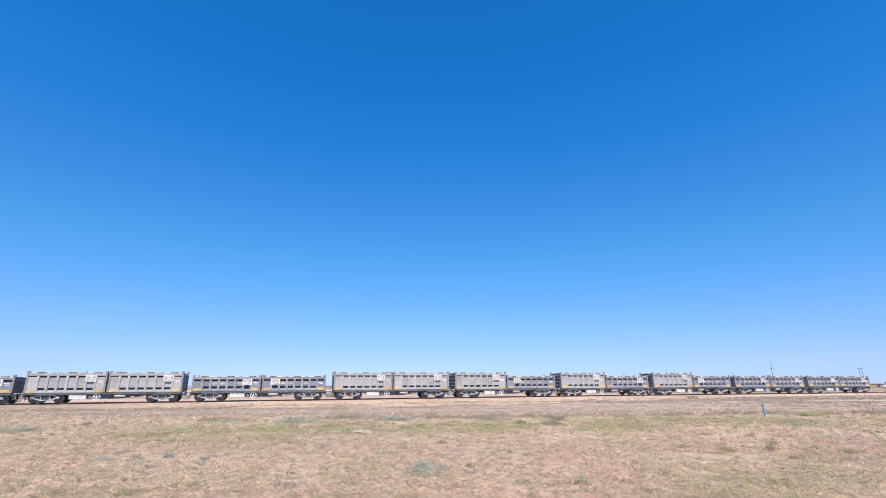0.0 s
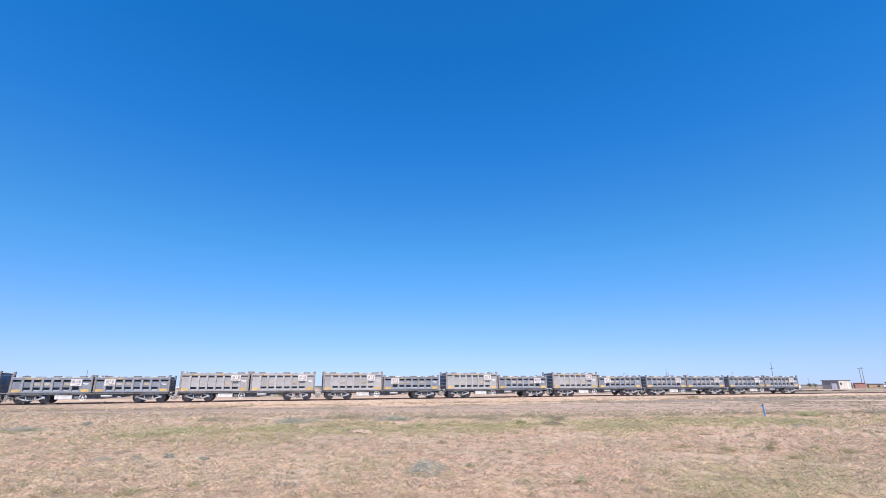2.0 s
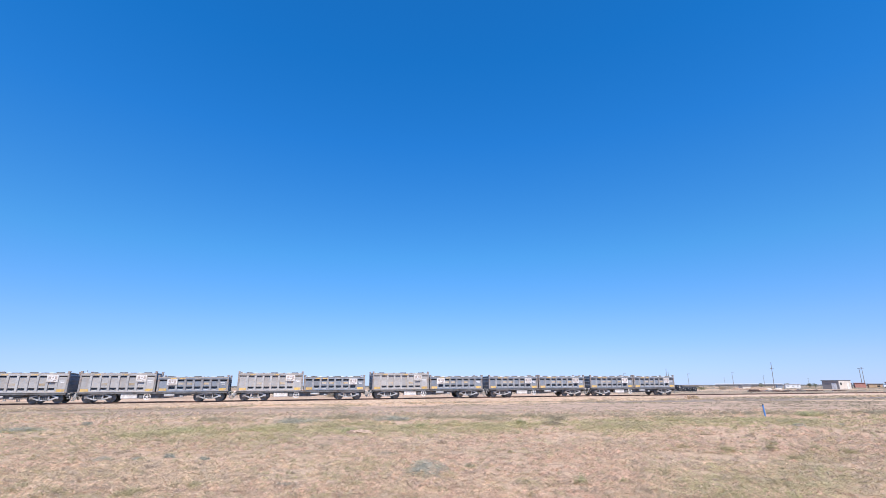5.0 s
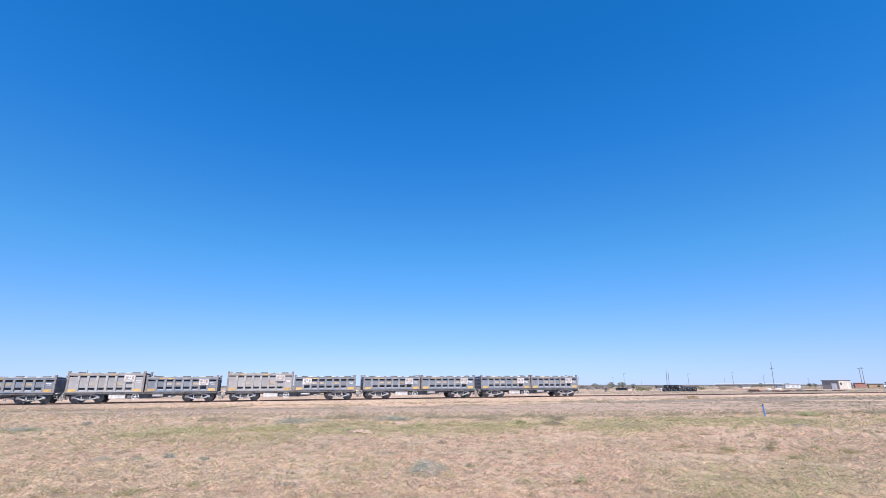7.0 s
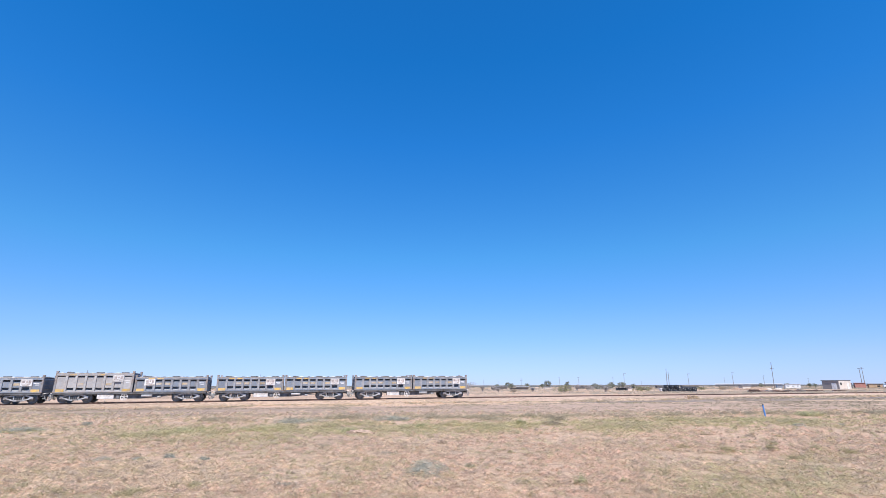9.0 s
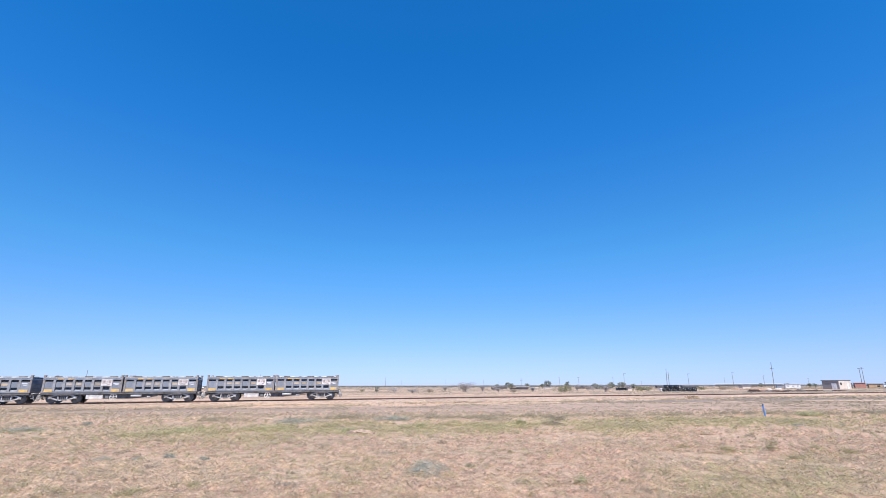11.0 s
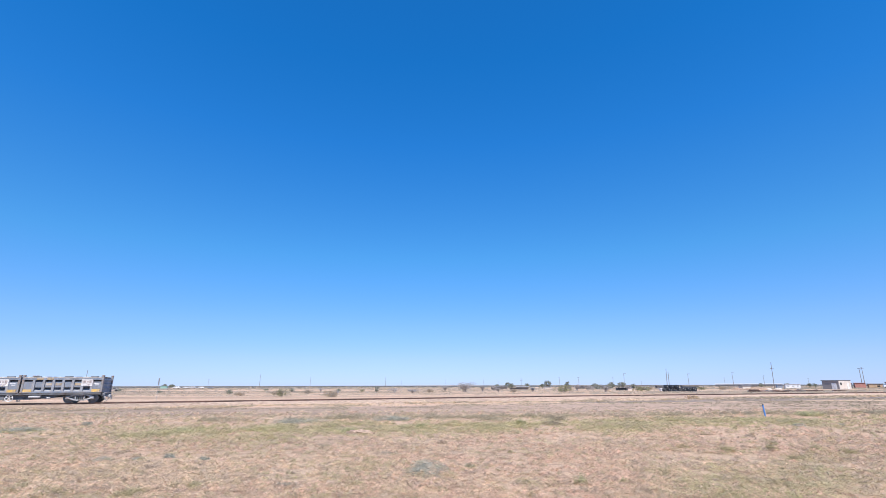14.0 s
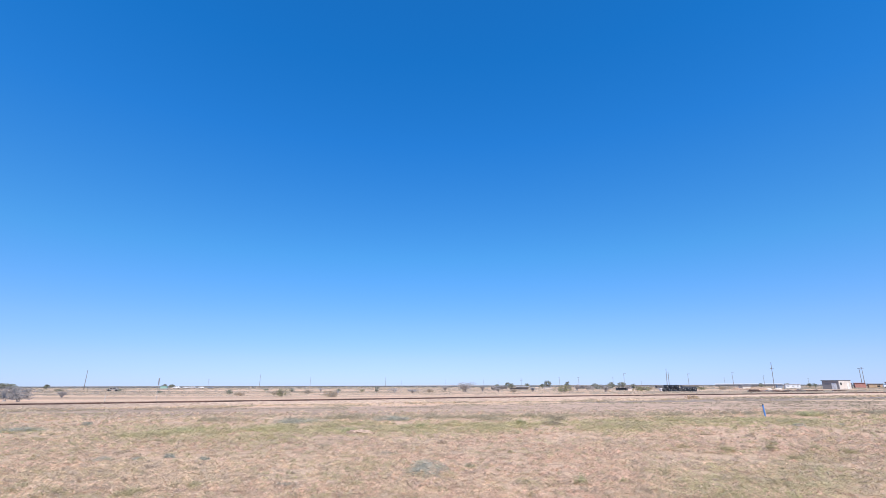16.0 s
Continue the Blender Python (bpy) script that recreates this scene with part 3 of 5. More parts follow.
def build_bogie(base, x):
    """One three-piece bogie as a part of the wagon at x."""
    bm = bmesh.new()
    soft_box(bm, -0.22, 0.22, -1.0, 1.0, 0.42, 0.70, 0.03)
    bogie = part("bogie", bm, M_STEEL, base, "three-piece freight bogie")
    bogie.location = (x, 0, 0)
    for sy in (-1, 1):
        y = sy * 1.0
        bm = bmesh.new()
        for a, b, r in (((-1.02, 0.52), (-0.42, 0.68), 0.055), ((-0.42, 0.68), (0.42, 0.68), 0.05), ((0.42, 0.68), (1.02, 0.52), 0.055),
                        ((-0.88, 0.44), (-0.30, 0.25), 0.05), ((-0.30, 0.25), (0.30, 0.25), 0.045), ((0.30, 0.25), (0.88, 0.44), 0.05),
                        ((-0.30, 0.25), (-0.36, 0.68), 0.04), ((0.30, 0.25), (0.36, 0.68), 0.04)):
            va, vb = Vector((a[0], y, a[1])), Vector((b[0], y, b[1]))
            d = (vb - va)
            m = Matrix.Translation(va) @ Matrix.Rotation(-math.atan2(d.z, d.x), 4, "Y")
            quad_box(bm, -0.03, d.length + 0.03, -0.07, 0.07, -r, r, m)
        for sx in (-1, 1):
            quad_box(bm, sx * AXLE - 0.13, sx * AXLE + 0.13, y - 0.08, y + 0.08, 0.36, 0.55)
        part("side_frame", bm, M_FRAME, bogie, "dusty pale grey cast side frame")
        bm = bmesh.new()
        for q in (-0.16, 0.0, 0.16):
            tube(bm, [(q, y, 0.26), (q, y, 0.50)], 0.06, 8)
        part("spring", bm, M_STEEL, bogie, "dark coil spring nest")
        for sx in (-1, 1):
            bm = bmesh.new()
            lathe(bm, [(0.05, -0.03), (0.085, 0), (0.085, 0.05)] if sy < 0 else [(0.085, -0.05), (0.085, 0), (0.05, 0.03)], 10, (sx * AXLE, y - 0.09 if sy < 0 else y + 0.09, 0.43))
            part("axle_box", bm, M_FRAME, bogie)
    bm = bmesh.new()
    tube(bm, [(0, -0.95, 0), (0, 0.95, 0)], 0.075, 10)
    for sy in (-1, 1):
        lathe(bm, [(0.12, sy * 0.83), (0.16, sy * 0.80), (0.33, sy * 0.775), (0.36, sy * 0.82), (0.415, sy * 0.82), (WHEEL_R, sy * 0.72), (WHEEL_R + 0.025, sy * 0.68), (WHEEL_R + 0.025, sy * 0.675), (0.34, sy * 0.68), (0.12, sy * 0.68)], 28)
        for q in range(3):
            a = q * 2 * math.pi / 3
            m = Matrix.Translation((0, sy * 0.80, 0)) @ Matrix.Rotation(a, 4, "Y")
            quad_box(bm, 0.17, 0.30, -0.012, 0.012, -0.03, 0.03, m)
    me = mesh_of("wheelset", bm, M_TREAD)
    for sx in (-1, 1):
        part("wheelset", me, M_TREAD, bogie, "dark steel wheel pair").location = (sx * AXLE, 0, WHEEL_R)


def build_wagon():
    """A skeleton container wagon; x along the train, rail top at z 0."""
    base = new("container_wagon")
    half = BOX_L + BOX_GAP / 2
    bm = bmesh.new()
    quad_box(bm, -half, half, -0.45, 0.45, 0.60, 0.83)
    part("centre_sill", bm, M_STEEL, base, "sooty centre sill")
    for sy in (-1, 1):                           # fish-bellied side girders between the bogies
        bm = bmesh.new()
        ya, yb = sy * 0.98, sy * 0.90
        outline = [(-3.0, 0.72), (-3.0, 0.62), (-1.7, 0.36), (1.2, 0.36), (3.0, 0.62), (3.0, 0.72)]
        near = [bm.verts.new((x, ya, z)) for x, z in outline]
        far = [bm.verts.new((x, yb, z)) for x, z in outline]
        bm.faces.new(near)
        bm.faces.new(far[::-1])
        for k in range(6):
            bm.faces.new((near[k], near[(k + 1) % 6], far[(k + 1) % 6], far[k]))
        part("side_girder", bm, M_STEEL, base, "sooty fish-bellied girder")
    for sy in (-1, 1):
        bm = bmesh.new()
        quad_box(bm, -half + 0.05, half - 0.05, sy * 1.15 - 0.05, sy * 1.15 + 0.05, 0.72, 0.855)
        part("side_sill", bm, M_STEEL, base)
    for x in (-5.95, -3.6, -1.8, -0.25, 0.25, 1.8, 3.6, 5.95):
        box_part("cross_bearer", (x - 0.1, x + 0.1, -1.1, 1.1, 0.68, 0.856), M_STEEL, base)
    for x in (-BOGIE_X, BOGIE_X):
        build_bogie(base, x)
    box_part("equipment_box", (-2.72, -1.42, -1.16, -0.75, 0.32, 0.70), M_DIRTY, base, "dirty white equipment box", 0.02)
    box_part("equipment_box", (-1.28, -0.98, -1.12, -0.75, 0.30, 0.64), M_STEEL, base, "dark steel valve box", 0.02)
    bm = bmesh.new()                             # hand brake wheel
    c = Vector((-0.62, -1.14, 0.46))
    ring = [c + Vector((0.27 * math.cos(a), 0, 0.27 * math.sin(a))) for a in np.linspace(0, 2 * math.pi, 21)]
    tube(bm, ring, 0.035, 6, cap=False)
    for q in range(5):
        a = q * 2 * math.pi / 5 + 0.3
        tube(bm, [c, c + Vector((0.24 * math.cos(a), 0, 0.24 * math.sin(a)))], 0.03, 6)
    tube(bm, [c, c + Vector((0, 0.9, 0))], 0.04, 6)
    part("hand_brake_wheel", bm, M_DIRTY, base, "white spoked hand brake wheel")
    bm = bmesh.new()
    tube(bm, [(0.75, -1.08, 0.56), (0.8, -1.08, 0.56), (1.55, -1.08, 0.56), (1.6, -1.08, 0.56)], 0.12, 12)
    part("air_tank", bm, M_FRAME, base, "pale grey brake air tank")
    bm = bmesh.new()
    tube(bm, [(2.05, -1.05, 0.46), (2.3, -1.05, 0.46)], 0.09, 10)
    part("brake_cylinder", bm, M_FRAME, base)
    bm = bmesh.new()
    tube(bm, [(-0.4, -1.02, 0.34), (0.6, -1.02, 0.33), (2.2, -1.02, 0.46), (3.2, -0.9, 0.55)], 0.025, 6)
    part("brake_pipe", bm, M_STEEL, base)
    for sx in (-1, 1):
        bm = bmesh.new()
        soft_box(bm, sx * half - 0.08, sx * half + 0.08, -1.05, 1.05, 0.55, 0.84, 0.02)
        part("headstock", bm, M_STEEL, base)
        bm = bmesh.new()
        a, b = sorted((sx * (half + 0.05), sx * (half + 0.36)))
        soft_box(bm, a, b, -0.10, 0.10, 0.48, 0.66, 0.03)
        a, b = sorted((sx * (half + 0.26), sx * (half + 0.40)))
        soft_box(bm, a, b, -0.17, 0.17, 0.42, 0.70, 0.04)
        part("coupler", bm, M_FRAME, base, "dusty knuckle coupler")
        bm = bmesh.new()
        tube(bm, [(sx * (half + 0.02), -0.75, 0.60), (sx * (half + 0.14), -0.75, 0.52), (sx * (half + 0.2), -0.70, 0.30), (sx * (half + 0.32), -0.6, 0.20), (sx * (half + 0.42), -0.6, 0.34), (sx * (half + 0.38), -0.6, 0.55)], 0.045, 6)
        part("brake_hose", bm, M_FRAME, base, "pale looped brake hose")
        bm = bmesh.new()
        tube(bm, [(sx * (half + 0.02), -1.0, 0.72), (sx * (half + 0.22), -1.0, 0.70), (sx * (half + 0.24), -1.0, 0.42), (sx * (half + 0.05), -1.0, 0.40)], 0.022, 6)
        part("step_iron", bm, M_FRAME, base)
        bm = bmesh.new()
        tube(bm, [(sx * (half + 0.03), 0.45, 0.62), (sx * (half + 0.22), 0.45, 0.50), (sx * (half + 0.34), 0.4, 0.26), (sx * (half + 0.42), 0.3, 0.40), (sx * (half + 0.40), 0.25, 0.62)], 0.04, 6)
        part("brake_hose", bm, M_FRAME, base, "pale looped brake hose")
        bm = bmesh.new()
        tube(bm, [(sx * (half + 0.06), -1.05, 0.80), (sx * (half + 0.20), -0.95, 0.84), (sx * (half + 0.20), -0.35, 0.84), (sx * (half + 0.06), -0.25, 0.80)], 0.025, 6)
        part("uncoupling_rod", bm, M_DIRTY, base, "pale uncoupling rod")
    return tagged(base, "sooty skeleton flat wagon on two bogies with white brake wheel", "train wagon", "wagons of the train")


LOADS = ["hh", "hh", "th", "th", "th", "tt", "hh", "tt", "hh"]     # from the last wagon forwards; front box, rear box
train = []                                       # (thing, metres behind the last box's rear end, height)


def build_train():
    models = {("t", 0): build_container(True, 6), ("h", 0): build_container(False, 6), ("h", 1): build_container(False, 1)}
    used = set()
    wagon = build_wagon()
    for k, load in enumerate(LOADS):
        centre = 0.12 - (BOX_L + BOX_GAP / 2) - k * WAGON_STEP
        train.append((wagon if k == 0 else copy_thing(wagon, Matrix()), centre, 0.0))
        for j, kind in enumerate(load):
            # the second box of a mixed load faces the other way round
            turned = 1 if kind == "h" and j == 1 and (load == "th" and k in (2, 4) or k == 6) else 0
            key = (kind, turned)
            ob = copy_thing(models[key], Matrix()) if key in used else models[key]
            used.add(key)
            train.append((ob, centre + (-1 if j == 0 else 1) * (BOX_L + BOX_GAP) / 2, DECK))


build_train()


# ---- plants ----
def clumps(rng, x, y, radius, height, count, mat, name, label, sliver=0.028, category="grass"):
    """Low domes of short curled leaves round the given roots: thin slivers lying every way, a few standing up."""
    n = len(x) * count
    r0, h0 = np.repeat(radius, count), np.repeat(height, count)
    a = rng.uniform(0, 2 * np.pi, n)
    rr = np.sqrt(rng.uniform(0, 1, n)) * rng.uniform(0.6, 1.15, n)
    cx, cy = np.repeat(x, count) + r0 * rr * np.cos(a), np.repeat(y, count) + r0 * rr * np.sin(a)
    dome = h0 * np.clip(1 - rr ** 2, 0, 1) * rng.uniform(0.15, 1.0, n) + 0.006
    p = np.column_stack([cx, cy, ground_z(cx, cy) + dome])
    b, up = rng.uniform(0, 2 * np.pi, n), rng.normal(0.14, 0.34, n)
    far = 0.55 + np.hypot(cx, cy) / 20.0
    ln = (sliver * rng.uniform(0.5, 1.5, n) * far)[:, None]
    d = np.column_stack([np.cos(b), np.sin(b), up])
    c = rng.uniform(0, 2 * np.pi, n)
    side = np.column_stack([np.cos(c), np.sin(c), rng.normal(0, 0.3, n)]) * ln * rng.uniform(0.08, 0.24, (n, 1))
    v = np.stack([p - d * ln * 0.5 - side, p - d * ln * 0.5 + side, p + d * ln * 0.7], 1).reshape(-1, 3)
    ob = new(name, raw_mesh(name, v, np.arange(n * 3).reshape(-1, 3), mat))
    return tagged(ob, label, category, kind="stuff")


def value_noise(x, y, scale, seed):
    return np.array([noise.fractal((a * scale, b * scale, seed), 0.7, 2.1, 3) for a, b in zip(x, y)])


def build_grass():
    rng = np.random.default_rng(11)
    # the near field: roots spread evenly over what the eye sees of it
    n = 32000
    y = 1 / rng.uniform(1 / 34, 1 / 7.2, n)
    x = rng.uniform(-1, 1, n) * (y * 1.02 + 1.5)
    patchy = value_noise(x, y, 0.45, 1.0) + 0.7 * value_noise(x, y, 1.9, 3.0)
    keep = patchy + rng.normal(0, 0.3, n) > -0.25
    x, y, patchy = x[keep], y[keep], patchy[keep]
    n = len(x)
    line = 20.6 + 0.16 * x + 2.0 * value_noise(x, y, 0.12, 9.0)      # the greener strip before the road
    strip = np.exp(-((y - line) / 3.0) ** 2) * (0.45 + 0.55 * step(-12, -5, x)) * (1 - 0.45 * step(10, 18, x))
    corner = step(0.36, 0.5, x / y) * (1 - step(0.72, 0.84, x / y)) * (1 - step(11.0, 13.5, y))             # olive cast near by
    band = 0.5 * (1 - step(-6, -1, x)) * np.exp(-((y - 15.5) / 4) ** 2)
    olive = 0.8 * strip + 0.36 * corner + 0.5 * band + 0.10 + 0.45 * value_noise(x, y, 0.3, 14.0) + rng.normal(0, 0.27, n)
    red = 0.18 + 0.35 * step(-1, 4, x) * step(10.5, 13.5, y) + 0.7 * value_noise(x, y, 0.25, 5.0) + rng.normal(0, 0.3, n)
    grey = rng.uniform(0, 1, n) < 0.24 + 0.22 * step(3, 10, x)
    kinds = np.where(olive > 0.5, 2, np.where(grey, 3, np.where(red > 0.3, 1, 0)))
    scale = 0.72 + y / 36
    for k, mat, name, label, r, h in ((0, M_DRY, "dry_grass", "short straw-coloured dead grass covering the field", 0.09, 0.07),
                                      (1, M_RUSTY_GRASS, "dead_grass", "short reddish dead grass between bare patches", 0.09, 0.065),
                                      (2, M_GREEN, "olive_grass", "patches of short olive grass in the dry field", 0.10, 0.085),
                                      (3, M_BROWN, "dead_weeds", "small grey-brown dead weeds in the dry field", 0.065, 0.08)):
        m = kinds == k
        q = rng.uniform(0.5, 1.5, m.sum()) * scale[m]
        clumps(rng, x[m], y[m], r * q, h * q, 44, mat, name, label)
    # the green strip before the road
    n = 8500
    x = rng.uniform(-11, 24, n)
    y = 20.4 + 0.16 * x + 2.0 * value_noise(x, x * 0, 0.12, 9.0) + rng.normal(0, 1.5, n)
    keep = value_noise(x, y, 0.35, 2.0) + 0.5 * value_noise(x, y, 1.3, 4.0) + rng.normal(0, 0.1, n) > -0.08 + 0.035 * np.clip(x - 8, 0, 20)
    x, y = x[keep], y[keep]
    q = rng.uniform(0.5, 1.5, len(x))
    clumps(rng, x, y, 0.17 * q, 0.11 * q, 60, M_GREEN, "green_grass", "strip of olive green grass along the road edge")
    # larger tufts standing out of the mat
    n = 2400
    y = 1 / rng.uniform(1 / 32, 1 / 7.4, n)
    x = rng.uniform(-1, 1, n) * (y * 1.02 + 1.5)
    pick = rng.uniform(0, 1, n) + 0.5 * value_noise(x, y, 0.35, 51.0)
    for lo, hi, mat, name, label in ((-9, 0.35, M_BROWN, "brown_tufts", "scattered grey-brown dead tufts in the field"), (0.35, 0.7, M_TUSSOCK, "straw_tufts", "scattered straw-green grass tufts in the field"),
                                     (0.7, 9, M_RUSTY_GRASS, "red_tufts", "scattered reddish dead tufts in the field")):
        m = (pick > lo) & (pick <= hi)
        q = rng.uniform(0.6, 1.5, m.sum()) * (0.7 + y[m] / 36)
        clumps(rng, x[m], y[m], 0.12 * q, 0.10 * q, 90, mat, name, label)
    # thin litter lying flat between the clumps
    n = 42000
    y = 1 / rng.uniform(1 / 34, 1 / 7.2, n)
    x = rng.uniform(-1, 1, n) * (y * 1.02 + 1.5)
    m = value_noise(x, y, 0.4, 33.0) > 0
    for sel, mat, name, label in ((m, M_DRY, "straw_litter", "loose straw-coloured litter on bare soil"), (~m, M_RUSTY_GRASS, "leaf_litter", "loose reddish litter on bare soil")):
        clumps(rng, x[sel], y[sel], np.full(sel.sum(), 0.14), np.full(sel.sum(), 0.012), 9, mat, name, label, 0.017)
    # weeds and gravel strips along the road, thinning out over it
    n = 12000
    x = rng.uniform(-60, 75, n)
    y = 30 + 0.10 * x + rng.uniform(-3, 22, n)
    keep = value_noise(x * 0.22, y, 0.22, 41.0) + rng.normal(0, 0.12, n) > 0.10 - 0.2 * step(8, 24, x)
    x, y = x[keep], y[keep]
    m = value_noise(x * 0.3, y, 0.16, 45.0) + rng.normal(0, 0.1, len(x)) > 0.05
    for sel, mat, name, label in ((m, M_VERGE, "road_weeds", "straggling olive weeds over the dirt road"), (~m, M_STRAW, "road_litter", "thin straw-coloured litter scattered over the dirt road")):
        q = rng.uniform(0.4, 1.4, sel.sum())
        clumps(rng, x[sel], y[sel], 0.30 * q, 0.05 * q, 30, mat, name, label, 0.03)
    x = rng.uniform(-12, 36, 2800)
    y = 26.2 + 0.14 * x + rng.normal(0, 0.8, len(x)) + 1.2 * value_noise(x, x * 0, 0.15, 6.0)
    keep = value_noise(x, y, 0.4, 43.0) > -0.1
    q = rng.uniform(0.5, 1.5, keep.sum())
    clumps(rng, x[keep], y[keep], 0.22 * q, 0.17 * q, 50, M_VERGE, "grey_weeds", "line of grey-green weeds along the road edge", 0.03)
    # dry verge between road and track, running up over the ballast's foot
    n = 9000
    s = rng.uniform(-120, 90, n)
    w = 0.1 - rng.uniform(0, 1, n) ** 1.3 * 15
    x, y = X0 + s * DX + w * NX, Y0 + s * DY + w * NY
    keep = value_noise(x * 0.5, y, 0.16, 21.0) + rng.normal(0, 0.1, n) > 0.0
    keep &= (w > -7) | (value_noise(x, y, 0.3, 23.0) > 0.1)
    x, y, w = x[keep], y[keep], w[keep]
    m = value_noise(x * 0.4, y, 0.12, 27.0) > 0.04
    for sel, mat, name, label in ((m, M_VERGE, "verge_weeds", "straggling olive weeds on the railway verge"), (~m, M_STRAW, "verge_grass", "straggling pale grass on the railway verge")):
        q = rng.uniform(0.4, 1.5, sel.sum())
        clumps(rng, x[sel], y[sel], 0.34 * q, 0.13 * q, 36, mat, name, label, 0.032)
    n = 2100
    s = rng.uniform(-120, 15, n)
    w = -1.2 - np.abs(rng.normal(0, 3.0, n))
    keep = value_noise(s * 0.35, w, 0.25, 63.0) + rng.normal(0, 0.15, n) > -0.02
    s, w = s[keep], w[keep]
    x, y = X0 + s * DX + w * NX, Y0 + s * DY + w * NY
    q = rng.uniform(0.5, 1.5, len(s))
    clumps(rng, x, y, 0.32 * q, 0.16 * q, 44, M_DRY, "bank_grass", "pale straw tufts on the bank before the track", 0.034)
    # rank pale grass against the rails
    n = 900
    s = rng.uniform(-120, 90, n)
    keep = value_noise(s, s * 0, 0.11, 61.0) > 0.12
    s = s[keep]
    w = rng.choice([-0.2, 0.1, 3.1], len(s)) + rng.normal(0, 0.2, len(s))
    p = np.array([on_track(a, c) for a, c in zip(s, w)])
    q = rng.uniform(0.5, 1.4, len(s))
    clumps(rng, p[:, 0], p[:, 1], 0.25 * q, 0.42 * q, 60, M_STRAW, "track_grass", "dry pale grass growing along the rails", 0.04)


def tuft(name, x, y, width, height, mat, label, seed, deep=1.0):
    """One low straggling plant: overlapping lobes of small slivers and some upright blades; deep stretches it away along y."""
    rng = np.random.default_rng(seed)
    n = int((250 + 2900 * min(width, 2.0)) * deep)
    lobes = 6 + int(8 * min(width, 2.0) * deep)
    a = rng.uniform(0, 2 * np.pi, lobes)
    r = np.sqrt(rng.uniform(0.0, 0.45, lobes)) * width / 2
    r[0] = 0
    rad = rng.uniform(0.16, 0.30, lobes) * width
    tall = rng.uniform(0.45, 1.0, lobes) * height
    k = rng.integers(0, lobes, n)
    b = rng.uniform(0, 2 * np.pi, n)
    q = np.sqrt(rng.uniform(0, 1, n)) * rng.uniform(0.7, 1.2, n)
    px = (r * np.cos(a))[k] + rad[k] * q * np.cos(b)
    py = ((r * np.sin(a))[k] * deep + rad[k] * q * np.sin(b) * min(deep, 1.4)) * 0.9
    pz = tall[k] * np.clip(1 - q ** 2, 0.05, 1) * rng.uniform(0.05, 1.0, n)
    p = np.column_stack([px, py, pz])
    ln = (0.012 + 0.10 * height) * rng.uniform(0.4, 1.3, (n, 1)) * (0.8 + y / 60)
    d = np.column_stack([np.cos(b) * 0.8 + rng.normal(0, 0.4, n), np.sin(b) * 0.8 + rng.normal(0, 0.4, n), rng.uniform(-0.2, 0.75, n)])
    side = rng.normal(0, 1, (n, 3)) * np.array([1, 1, 0.35]) * ln * 0.16
    v = np.stack([p - d * ln * 0.5 - side, p - d * ln * 0.5 + side, p + d * ln], 1).reshape(-1, 3)
    v[:, 2] = np.maximum(v[:, 2], -0.004)
    ob = new(name, raw_mesh(name, v, np.arange(len(v)).reshape(-1, 3), mat))
    ob.location = (x, y, float(ground_z(x, y)))
    return tagged(ob, label, "plant")


def leaf_cloud(rng, centres, radius, per, size, flat=0.75):
    """Small leaf triangles in clumps round the centres."""
    n = len(centres) * per
    c = np.repeat(centres, per, 0)
    r = np.repeat(radius, per)[:, None]
    d = rng.normal(0, 1, (n, 3))
    d /= np.linalg.norm(d, axis=1)[:, None]
    p = c + d * r * rng.uniform(0.35, 1.0, (n, 1)) ** 0.6 * np.array([1, 1, flat])
    u = rng.normal(0, 1, (n, 3))
    w = rng.normal(0, 1, (n, 3))
    k = size * rng.uniform(0.6, 1.5, (n, 1))
    return np.stack([p + u * k, p + w * k, p - (u + w) * k * 0.6], 1).reshape(-1, 3)


